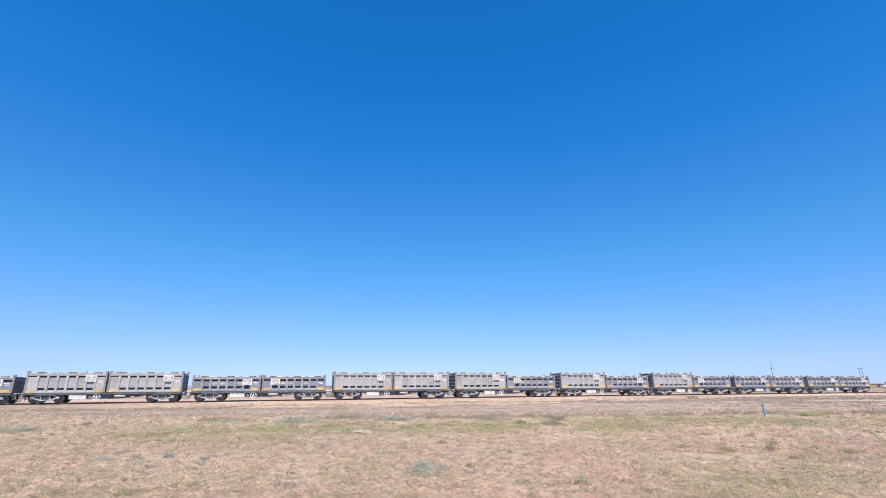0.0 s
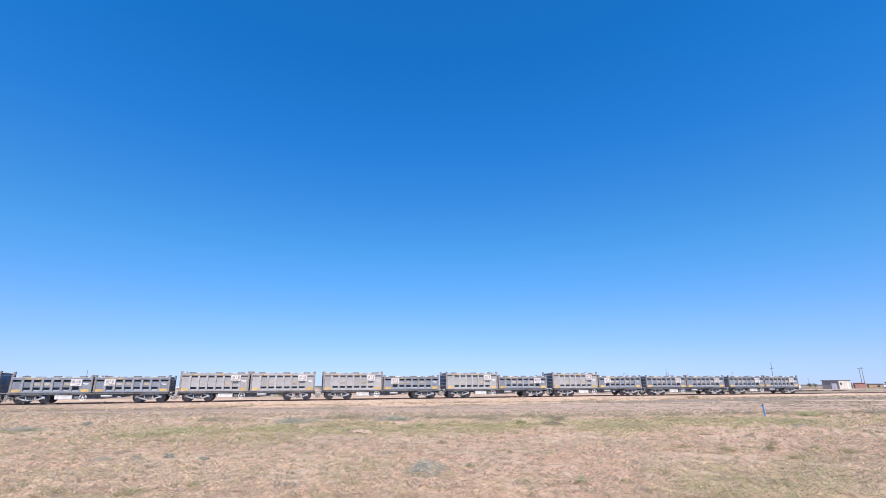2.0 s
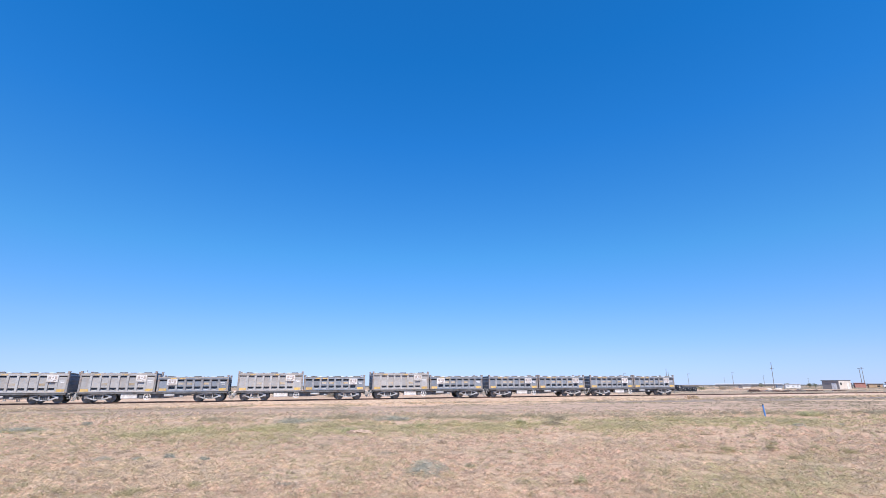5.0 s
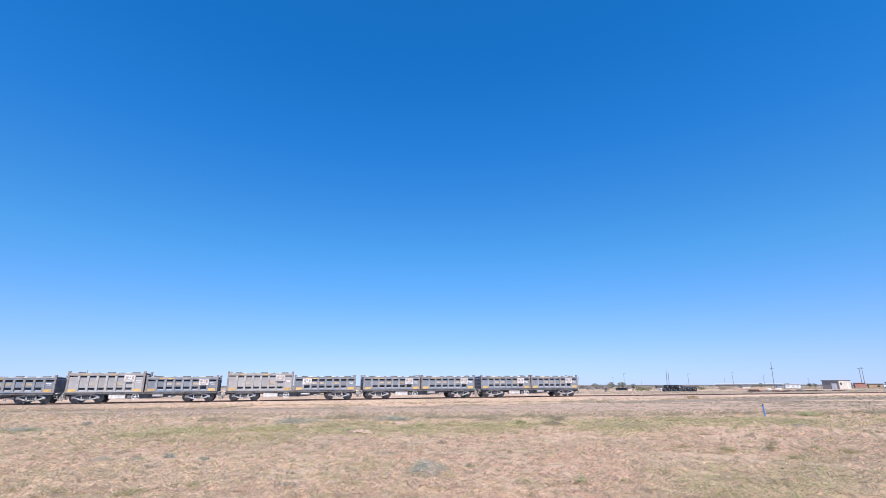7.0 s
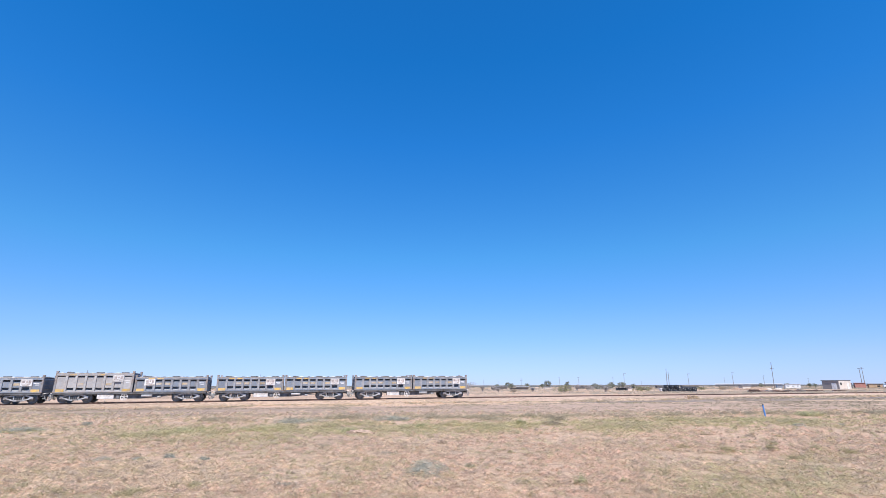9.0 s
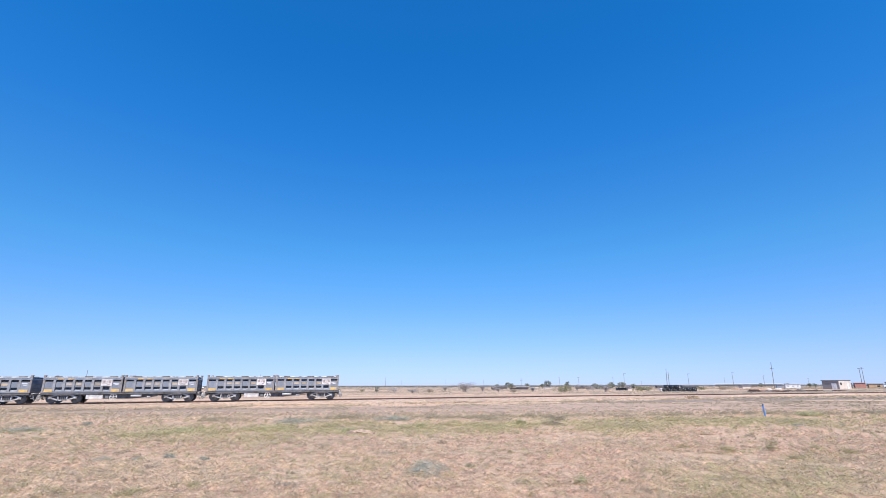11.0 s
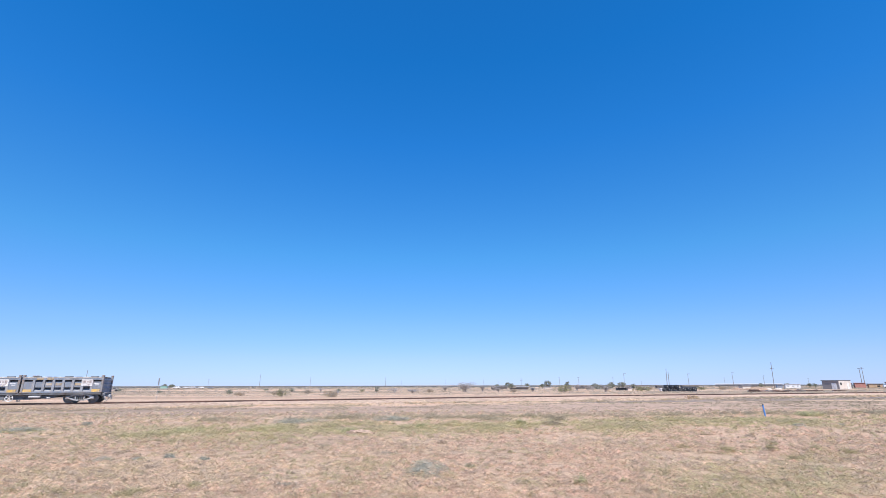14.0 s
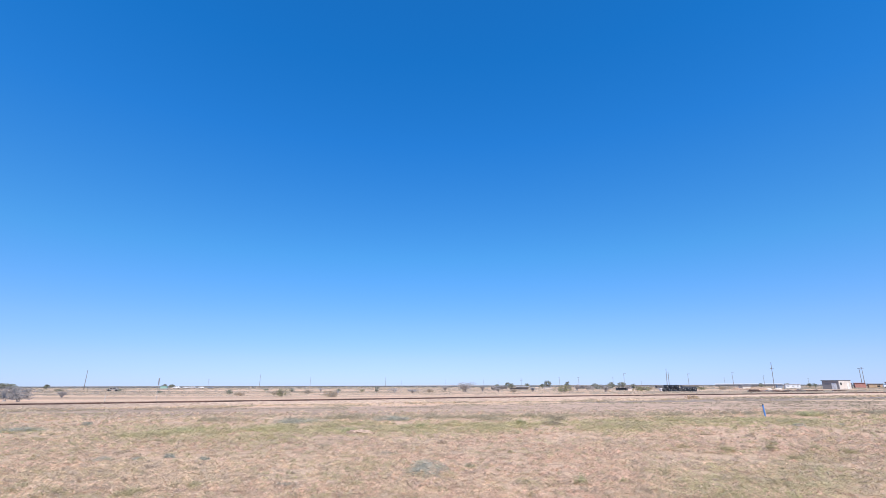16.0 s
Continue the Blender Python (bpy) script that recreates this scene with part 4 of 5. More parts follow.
def shrub(name, x, y, width, height, mat, label, seed, leafy=1.0, category="shrub"):
    """A bush: forked stems from the root and a ragged crown of leaf clumps."""
    rng = np.random.default_rng(seed)
    base = new(name)
    base.location = (x, y, float(ground_z(x, y)))
    bm = bmesh.new()
    tips = []
    stems = 7 if leafy > 0.5 else 16
    for k in range(stems):
        a = rng.uniform(0, 2 * math.pi)
        sp = rng.uniform(0.25, 1.0) * width / 2
        top = Vector((sp * math.cos(a), sp * math.sin(a), height * rng.uniform(0.55, 1.0)))
        midp = Vector((top.x * 0.4, top.y * 0.4, top.z * 0.5))
        r = 0.012 + 0.012 * height
        tube(bm, [(rng.normal(0, 0.04) * width, rng.normal(0, 0.04) * width, -0.03), midp, top], r, 5, r * 0.3)
        tips.append(top)
        for q in range(3 if leafy > 0.5 else 6):
            t2 = midp + Vector((rng.normal(0, 0.22) * width, rng.normal(0, 0.22) * width, rng.uniform(0.1, 0.5) * height))
            t2.z = min(t2.z, height)
            tube(bm, [midp, (midp + t2) / 2 + Vector((0, 0, 0.03 * height)), t2], r * 0.5, 4, r * 0.2)
            tips.append(t2)
    part("stems", bm, M_TWIG, base, "grey bare stems")
    c = np.array([tuple(t) for t in tips])
    low = c.copy()
    low[:, 2] *= 0.45
    if leafy > 0.6:
        c = np.concatenate([c, low * np.array([1.1, 1.1, 1])])
    rad = rng.uniform(0.10, 0.2, len(c)) * min(width, height * 1.6)
    c[:, 2] = np.clip(c[:, 2], rad * 0.7, height - rad * 0.5)
    v = leaf_cloud(rng, c, rad, int(8 + 26 * leafy) if leafy > 0.6 else int(8 + 34 * leafy), (0.022 if leafy > 0.6 else 0.015) * max(width, height) ** 0.7)
    ob = new("crown", raw_mesh("crown", v, np.arange(len(v)).reshape(-1, 3), mat))
    ob.parent = base
    return tagged(base, label, category)


def tree(x, y, width, height, seed, label):
    rng = np.random.default_rng(seed)
    base = new("tree")
    base.location = (x, y, float(ground_z(x, y)))
    bm = bmesh.new()
    tube(bm, [(0, 0, -0.1), (0.05 * width, 0, height * 0.25), (0.02 * width, 0.03 * width, height * 0.5)], 0.05 * height ** 0.8, 7, 0.03 * height ** 0.8)
    tips = []
    for k in range(9):
        a = rng.uniform(0, 2 * math.pi)
        sp = rng.uniform(0.2, 0.42) * width
        t = Vector((sp * math.cos(a), sp * math.sin(a), height * rng.uniform(0.25, 0.8)))
        tube(bm, [(0.04 * width, 0, height * rng.uniform(0.22, 0.45)), t * 0.6 + Vector((0, 0, 0.15 * height)), t], 0.02 * height ** 0.8, 5, 0.006 * height)
        tips.append(tuple(t))
    part("trunk", bm, M_BARK, base, "grey forked trunk")
    c = np.array(tips + [(0.1 * width, 0, height * 0.88), (-0.12 * width, 0.1 * width, height * 0.85)])
    rad = rng.uniform(0.17, 0.27, len(c)) * width
    c[:, 2] = np.minimum(c[:, 2], height - rad * 0.55)
    v = leaf_cloud(rng, c, rad, 130, 0.04 * width ** 0.7, 0.8)
    ob = new("crown", raw_mesh("crown", v, np.arange(len(v)).reshape(-1, 3), M_LEAF))
    ob.parent = base
    return tagged(base, label, "tree", "trees on the plain")


def build_plants():
    salt = "low blue-grey saltbush spreading over dry soil"
    weed = "small fresh green weed in the dry field"
    clump = "low olive grass tussock on bare soil"
    dead = "small grey-brown dead weed on bare soil"
    olive = "low dull olive weed beside the dirt road"
    for k, (name, x, y, w, h, mat, label) in enumerate([
            ("saltbush", -0.32, 10.45, 0.92, 0.15, M_SALT, salt), ("saltbush", -7.87, 11.77, 0.62, 0.12, M_SALT, salt), ("saltbush", -6.55, 12.22, 0.30, 0.14, M_SALT, salt), ("saltbush", -5.61, 11.86, 0.34, 0.12, M_SALT, salt),
            ("saltbush", -7.2, 12.0, 0.5, 0.06, M_SALT, salt), ("saltbush", -15.52, 21.8, 0.5, 0.24, M_SALT, salt), ("saltbush", -16.16, 19.13, 1.6, 0.2, M_SALT, salt), ("saltbush", -1.35, 12.7, 0.46, 0.10, M_SALT, salt),
            ("saltbush", -2.75, 8.9, 0.28, 0.06, M_SALT, salt), ("saltbush", 0.55, 10.83, 0.28, 0.08, M_SALT, salt), ("saltbush", -6.6, 23.4, 2.6, 0.26, M_SALT, salt), ("saltbush", -2.4, 24.6, 2.1, 0.28, M_SALT, salt),
            ("saltbush", 14.44, 20.38, 0.5, 0.18, M_SALT, salt), ("saltbush", 16.38, 20.65, 0.35, 0.14, M_SALT, salt), ("weed", -9.36, 18.24, 1.35, 0.24, M_FRESH, weed), ("weed", -0.83, 19.86, 0.55, 0.32, M_FRESH, weed),
            ("weed", 3.25, 21.21, 0.55, 0.34, M_FRESH, weed), ("weed", -3.42, 18.24, 0.7, 0.26, M_FRESH, weed), ("weed", 19.94, 27.15, 1.5, 0.34, M_FRESH, weed), ("weed", 2.37, 8.95, 0.26, 0.2, M_FRESH, weed),
            ("weed", 3.16, 9.04, 0.15, 0.12, M_FRESH, weed), ("weed", 1.47, 9.04, 0.42, 0.12, M_GREEN, weed), ("weed", 4.68, 21.5, 1.05, 0.3, M_VERGE, olive), ("weed", 2.4, 24.2, 2.0, 0.24, M_VERGE, olive),
            ("weed", 5.6, 24.4, 1.2, 0.28, M_VERGE, olive), ("weed", -6.05, 10.55, 0.52, 0.10, M_BROWN, dead), ("weed", -6.54, 9.25, 0.2, 0.09, M_BROWN, dead), ("weed", -5.89, 8.67, 0.2, 0.08, M_BROWN, dead),
            ("weed", -5.58, 8.58, 0.3, 0.08, M_BROWN, dead), ("weed", -0.07, 14.82, 0.34, 0.14, M_BROWN, dead), ("weed", -3.33, 14.29, 0.6, 0.1, M_BROWN, dead), ("weed", 10.14, 16.69, 0.32, 0.12, M_BROWN, dead),
            ("weed", 8.91, 17.24, 0.5, 0.14, M_BROWN, dead), ("tussock", -4.86, 8.25, 0.62, 0.15, M_TUSSOCK, clump), ("tussock", -4.19, 8.80, 0.62, 0.13, M_TUSSOCK, clump), ("tussock", -6.17, 8.16, 0.32, 0.14, M_TUSSOCK, clump),
            ("tussock", -7.14, 8.58, 0.42, 0.13, M_TUSSOCK, clump), ("tussock", -0.76, 8.32, 0.66, 0.12, M_DRY, "low straw-coloured tussock on bare soil"), ("tussock", -1.61, 8.49, 0.44, 0.12, M_DRY, "low straw-coloured tussock on bare soil"),
            ("tussock", 7.25, 13.12, 0.68, 0.20, M_TUSSOCK, clump), ("tussock", 8.62, 13.33, 0.56, 0.20, M_TUSSOCK, clump), ("tussock", 9.72, 13.22, 0.58, 0.20, M_TUSSOCK, clump), ("tussock", 10.03, 12.6, 0.46, 0.2, M_TUSSOCK, clump),
            ("tussock", 8.1, 11.6, 0.6, 0.20, M_TUSSOCK, clump), ("tussock", 6.51, 13.79, 0.42, 0.15, M_TUSSOCK, clump), ("tussock", 9.34, 14.42, 0.36, 0.14, M_TUSSOCK, clump), ("tussock", 10.46, 12.7, 0.25, 0.13, M_BROWN, dead)]):
        tuft(name, x, y, w * 1.1, h, mat, label, 100 + k, 2.9 if k == 0 else 1.0)
    bare = "leafless grey shrub on the dry plain"
    olive = "rounded olive shrub on the dry plain"
    dark = "small dark green shrub on the dry plain"
    pale = "pale straw-coloured dry shrub"
    for k, (x, y, w, h, mat, label, leafy) in enumerate([
            (-53.2, 61.8, 2.7, 1.76, M_GREYBUSH, bare, 0.7), (-57.5, 64.8, 2.6, 1.9, M_GREYBUSH, bare, 0.65), (-26.7, 81.5, 2.06, 1.34, M_SCRUB, olive, 1.0), (-47.4, 108.8, 1.5, 0.96, M_LEAF, dark, 0.8), (-60.6, 167.6, 1.6, 0.75, M_LEAF, dark, 0.8),
            (-42.9, 139.3, 1.5, 1.0, M_LEAF, dark, 0.8), (-29.7, 118.9, 1.9, 1.3, M_TWIG, bare, 0.6), (-17.6, 76.4, 2.3, 1.0, M_STRAW, pale, 0.8), (-31.4, 148.1, 1.7, 0.7, M_LEAF, dark, 0.8), (-16.8, 124.2, 0.9, 1.37, M_LEAF, dark, 0.9),
            (-10.5, 107.5, 2.9, 1.05, M_TWIG, bare, 0.6), (-7.0, 110.0, 2.2, 0.8, M_TWIG, bare, 0.5), (5.2, 118.7, 4.2, 2.3, M_TWIG, bare, 0.3), (10.1, 126.6, 1.5, 1.6, M_TWIG, bare, 0.5), (20.8, 114.3, 1.05, 1.2, M_TWIG, bare, 0.5),
            (27.5, 112.3, 3.5, 1.55, M_SCRUB, olive, 1.0), (36.1, 118.5, 2.4, 1.3, M_TWIG, bare, 0.6), (36.3, 109.6, 1.5, 1.3, M_TWIG, bare, 0.4), (49.9, 124.0, 4.2, 1.2, M_SCRUB, olive, 1.0), (-65.4, 84.4, 1.4, 1.0, M_TWIG, bare, 0.3),
            (29.5, 58.6, 1.5, 0.45, M_DRY, pale, 1.0), (-22.4, 135.0, 1.5, 0.7, M_SCRUB, olive, 0.8), (-29.0, 105.3, 1.9, 0.9, M_STRAW, pale, 0.8), (-3.2, 112.9, 1.6, 0.9, M_STRAW, pale, 0.8), (87.4, 153.3, 5.0, 1.0, M_STRAW, pale, 0.8),
            (-38.0, 92.0, 1.6, 0.6, M_STRAW, pale, 0.8), (-33.0, 96.0, 1.4, 0.7, M_STRAW, pale, 0.7), (-21.0, 98.0, 1.5, 0.8, M_TWIG, bare, 0.6), (16.0, 112.0, 1.7, 0.8, M_STRAW, pale, 0.7), (13.0, 116.0, 1.4, 1.0, M_TWIG, bare, 0.5),
            (-116.5, 171.0, 1.4, 1.0, M_LEAF, dark, 0.8), (-110.9, 168.5, 1.6, 0.7, M_LEAF, dark, 0.8), (-74.0, 128.0, 1.6, 0.6, M_LEAF, dark, 0.8), (-137.0, 175.0, 2.4, 0.6, M_LEAF, dark, 0.8), (-150.0, 172.0, 2.2, 0.6, M_LEAF, dark, 0.8),
            (38.5, 150.0, 2.4, 1.5, M_TWIG, bare, 0.4), (43.0, 158.0, 2.0, 1.7, M_TWIG, bare, 0.45), (47.5, 162.0, 2.6, 1.4, M_TWIG, bare, 0.4), (56.0, 178.0, 2.8, 2.0, M_LEAF, dark, 0.7), (62.5, 184.0, 3.2, 2.1, M_LEAF, dark, 0.7),
            (70.0, 186.0, 2.6, 1.6, M_TWIG, bare, 0.5), (63.0, 150.0, 2.2, 1.0, M_STRAW, pale, 0.8), (79.0, 150.0, 3.0, 0.9, M_SCRUB, olive, 0.8), (0.5, 140.0, 1.8, 1.5, M_TWIG, bare, 0.4), (15.5, 150.0, 2.0, 1.6, M_TWIG, bare, 0.4)]):
        shrub("shrub", x, y, w, h, mat, label, 300 + k, leafy)
    for k, (x, y, w, h) in enumerate([(-232.6, 260, 6.0, 3.1), (-224.6, 255, 4.7, 2.8), (-243.2, 300, 3.4, 2.6), (-239.0, 420, 5.0, 3.0), (-233.0, 421, 5.2, 2.8), (31.6, 240, 2.6, 2.95), (34.95, 250, 2.4, 2.45), (40.75, 240, 2.4, 2.4),
                                      (48.85, 230, 3.5, 3.6), (58.4, 230, 2.8, 3.1), (71.1, 230, 2.6, 2.3), (75.6, 220, 2.8, 2.7), (80.2, 220, 3.3, 2.7), (89.4, 230, 2.7, 2.0), (231.9, 330, 3.8, 2.3), (246.4, 330, 3.4, 2.2),
                                      (249.8, 330, 2.7, 2.2), (194.6, 300, 3.1, 2.3), (52.5, 260, 2.3, 2.2), (33.0, 300, 3.1, 2.0)]):
        tree(x, y, w, h, 500 + k, "small grey-green tree on the flat plain")


def build_scrub():
    """Dry grass and low scrub all over the plain behind the track, thickening to a line at the horizon."""
    rng = np.random.default_rng(77)
    for name, mat, n, y0, y1, r, h, label in (("scrub", M_PLAIN, 15000, 70, 450, 1.1, 0.20, "straw-coloured low scrub scattered over the plain"),
                                              ("olive_scrub", M_VERGE, 5200, 88, 420, 1.0, 0.26, "dull olive low scrub scattered over the plain"),
                                              ("grey_scrub", M_TWIG, 2000, 78, 450, 0.7, 0.34, "grey dead scrub scattered over the plain")):
        y = y0 * (y1 / y0) ** rng.uniform(0, 1, n)
        x = rng.uniform(-1.1, 1.1, n) * y
        keep = along(x, y)[1] > 5.5
        keep &= value_noise(x * 0.15, y, 0.045, 31.0 + r) + rng.normal(0, 0.1, n) > -0.02
        x, y = x[keep], y[keep]
        q = rng.uniform(0.3, 1.3, len(x)) * (0.8 + y / 400)
        clumps(rng, x, y, r * q, h * q, 40, mat, name, label, 0.022, "scrub")
    n = 16000
    y = 420 * (2200 / 420) ** rng.uniform(0, 1, n)
    x = rng.uniform(-1.1, 1.1, n) * y
    r = 1.7 * rng.uniform(0.3, 1.2, n)
    v = leaf_cloud(rng, np.column_stack([x, y, ground_z(x, y) + r * 0.25]), r, 30, 0.17, 0.35)
    ob = new("dark_scrub", raw_mesh("dark_scrub", v, np.arange(len(v)).reshape(-1, 3), M_HAZE))
    tagged(ob, "scrub along the horizon, coloured grey as by haze", "scrub", kind="stuff")


# ---- poles, posts, buildings ----
def pole(x, y, height, arms=1, lean=0.0, turn=20.0, lamp=False, arm_at=0.975):
    base = new("power_pole" if not lamp else "lamp_pole")
    base.matrix_basis = pose(x, y, float(ground_z(x, y)) - 0.1, 0, lean, turn)
    bm = bmesh.new()
    r = 0.14 if y < 260 else 0.125
    tube(bm, [(0, 0, 0), (0, 0, height * 0.5), (0, 0, height + 0.1)], r, 8, r * 0.65)
    part("shaft", bm, M_POLE, base)
    for k in range(arms):
        z = height * arm_at - k * 1.6
        bm = bmesh.new()
        quad_box(bm, -1.1, 1.1, -0.08, 0.08, z - 0.08, z + 0.08)
        part("cross_arm", bm, M_POLE, base)
        for q in (-0.95, -0.4, 0.4, 0.95):
            bm = bmesh.new()
            lathe(bm, [(0.03, 0), (0.07, 0.05), (0.05, 0.12), (0.02, 0.16)], 6)
            bmesh.ops.rotate(bm, verts=bm.verts[:], cent=(0, 0, 0), matrix=Matrix.Rotation(radians(90), 3, "X"))
            bmesh.ops.translate(bm, verts=bm.verts[:], vec=(q, 0, z + 0.08))
            part("insulator", bm, M_GLASS, base)
    if lamp:
        bm = bmesh.new()
        tube(bm, [(0, 0, height - 0.2), (0.5, 0, height + 0.15), (1.1, 0, height + 0.15)], 0.09, 6)
        part("lamp_arm", bm, M_POLE, base)
        box_part("lamp_head", (0.9, 1.6, -0.2, 0.2, height - 0.05, height + 0.2), M_ROOF, base, r=0.04)
        return tagged(base, "tall street lamp pole with a short arm", "lamp pole")
    return tagged(base, "weathered timber power pole" + (" with cross arm" if arms else ""), "power pole", "power poles")


def build_poles():
    for x, y, h, arms, lean in [(-167.5, 228.5, 9, 0, 1.0), (-283.1, 589.2, 9, 1, 0), (-123.8, 329.7, 9, 0, 1.0), (-121.5, 447.1, 9, 0, 0), (-50.6, 427.7, 9, 0, 0), (-60.8, 706.3, 9, 0, 0), (3.3, 650.4, 9, 0, 0),
                                (54.4, 661.3, 9, 0, 0), (93.6, 834.0, 9, 0, 0), (97.4, 610.4, 9, 2, 0), (119.4, 501.9, 9, 1, -1), (134.8, 486.5, 9, 1, -1.0), (159.0, 457.8, 9, 1, 0), (309.8, 765.1, 7, 1, 0),
                                (106.5, 233.2, 9, 0, 3.5), (113.1, 245.4, 8, 0, 3), (275.4, 478.6, 8, 1, 0), (237.5, 362.0, 8, 1, 0), (404.2, 541.1, 8, 1, 0), (187.9, 219.8, 8.5, 1, 3), (192.5, 223.7, 9, 1, 3)]:
        pole(x, y, h, arms, lean)
    pole(145.2, 215.2, 11, 1, 3.5, arm_at=0.76)
    for x, y, h in [(119.8, 323.5, 9), (173.3, 345.4, 9), (178.4, 300.9, 9)]:
        pole(x, y, h, 0, 0, 10, True)


def build_posts():
    base = new("marker_post")
    base.matrix_basis = pose(17.25, 26.72, float(ground_z(17.25, 26.72)) - 0.03, 0, -3, 12)
    bm = bmesh.new()
    soft_box(bm, -0.032, 0.032, -0.032, 0.032, 0, 0.66, 0.01)
    part("post", bm, M_BLUE, base)
    box_part("cap", (-0.036, 0.036, -0.036, 0.036, 0.6, 0.675), M_STEEL, base, "dark cap", 0.012)
    tagged(base, "short bright blue marker post in dry grass", "marker post")
    base = new("railway_sign")
    base.matrix_basis = pose(-37.7, 64.8, float(ground_z(-37.7, 64.8)), 0, 0, HEADING)
    bm = bmesh.new()
    tube(bm, [(0, 0, -0.05), (0, 0, 2.0)], 0.025, 8)
    part("post", bm, M_FRAME, base, "pale thin post")
    box_part("board", (-0.08, 0.08, -0.04, -0.005, 1.95, 2.85), M_MARK, base, "narrow dark grey board", 0.01)
    tagged(base, "narrow dark signboard on a thin pale post", "sign")
    base = new("kilometre_post")
    base.matrix_basis = pose(-41.95, 61.19, float(ground_z(-41.95, 61.19)) - 0.02, 0, -4, HEADING)
    bm = bmesh.new()
    soft_box(bm, -0.035, 0.035, -0.03, 0.03, 0, 0.86, 0.01)
    part("post", bm, M_CREAM, base)
    tagged(base, "short cream marker post beside the track", "marker post")
    rng = np.random.default_rng(8)
    for k, (x, y, r) in enumerate([(1.25, 9.9, 0.03), (12.6, 18.2, 0.035), (13.4, 19.0, 0.03), (-9.5, 60.5, 0.12)]):
        bm = bmesh.new()
        bmesh.ops.create_icosphere(bm, subdivisions=2, radius=r)
        for v in bm.verts:
            v.co *= 1 + 0.25 * noise.noise(v.co * (2 / r) + Vector((k, 0, 0)))
            v.co.z *= 0.6
        ob = new("stone", mesh_of("stone", bm, M_STONE))
        ob.location = (x, y, float(ground_z(x, y)) + r * 0.3)
        tagged(ob, "small pale stone lying in dry grass", "stone")


def small_window(parent, x, z, w, h, y, glass=M_GLASS):
    box_part("window", (x - w / 2, x + w / 2, y - 0.04, y + 0.02, z, z + h), glass, parent, "dark window" if glass is M_GLASS else "pale dusty window")


def hut(name, x, y, turn, length, depth, height, wall, roof, label, windows=(), door=None, pitch=0.0, category="building", glass=M_GLASS):
    """A small building: walls, an overhanging roof, openings on its near side."""
    base = new(name)
    base.matrix_basis = pose(x, y, float(ground_z(x, y)) - 0.05, 0, 0, turn)
    box_part("wall", (-length / 2, length / 2, -depth / 2, depth / 2, 0, height), wall, base)
    bm = bmesh.new()
    o = 0.18
    for y0, y1, za, zb in ((-depth / 2 - o, 0, 0, pitch), (0, depth / 2 + o, pitch, 0)):
        m = [(-length / 2 - o, y0, height + za), (length / 2 + o, y0, height + za), (length / 2 + o, y1, height + zb), (-length / 2 - o, y1, height + zb)]
        lo = [bm.verts.new(p) for p in m]
        hi = [bm.verts.new((p[0], p[1], p[2] + 0.14)) for p in m]
        bm.faces.new(lo[::-1])
        bm.faces.new(hi)
        for k in range(4):
            bm.faces.new((lo[k], lo[(k + 1) % 4], hi[(k + 1) % 4], hi[k]))
    part("roof", bm, roof, base)
    for wx, wz, ww, wh in windows:
        small_window(base, wx, wz, ww, wh, -depth / 2, glass)
    if door:
        dx, dw, dh = door
        box_part("door", (dx - dw / 2, dx + dw / 2, -depth / 2 - 0.05, -depth / 2 + 0.02, 0.05, dh), M_WHITE, base, "white door")
    return tagged(base, label, category)


def vehicle(name, x, y, turn, length, height, body, label):
    """A parked car or van far off: body, cabin, windows, wheels."""
    base = new(name)
    base.matrix_basis = pose(x, y, float(ground_z(x, y)), 0, 0, turn)
    bm = bmesh.new()
    soft_box(bm, -length / 2, length / 2, -0.85, 0.85, 0.28, height * 0.62, 0.08)
    part("body", bm, body, base)
    bm = bmesh.new()
    quad_box(bm, -length * 0.28, length * 0.36, -0.78, 0.78, height * 0.6, height, None, 0.16)
    part("cabin", bm, body, base)
    for x0 in (-0.12, 0.14):
        box_part("window", (length * x0 - 0.35, length * x0 + 0.35, -0.80, -0.66, height * 0.66, height * 0.9), M_GLASS, base)
    for sx in (-0.3, 0.3):
        for sy in (-0.78, 0.78):
            bm = bmesh.new()
            lathe(bm, [(0.2, -0.1), (0.31, -0.08), (0.31, 0.08), (0.2, 0.1)], 14, (sx * length, sy, 0.31))
            part("wheel", bm, M_BLACK, base)
    return tagged(base, label, "vehicle")


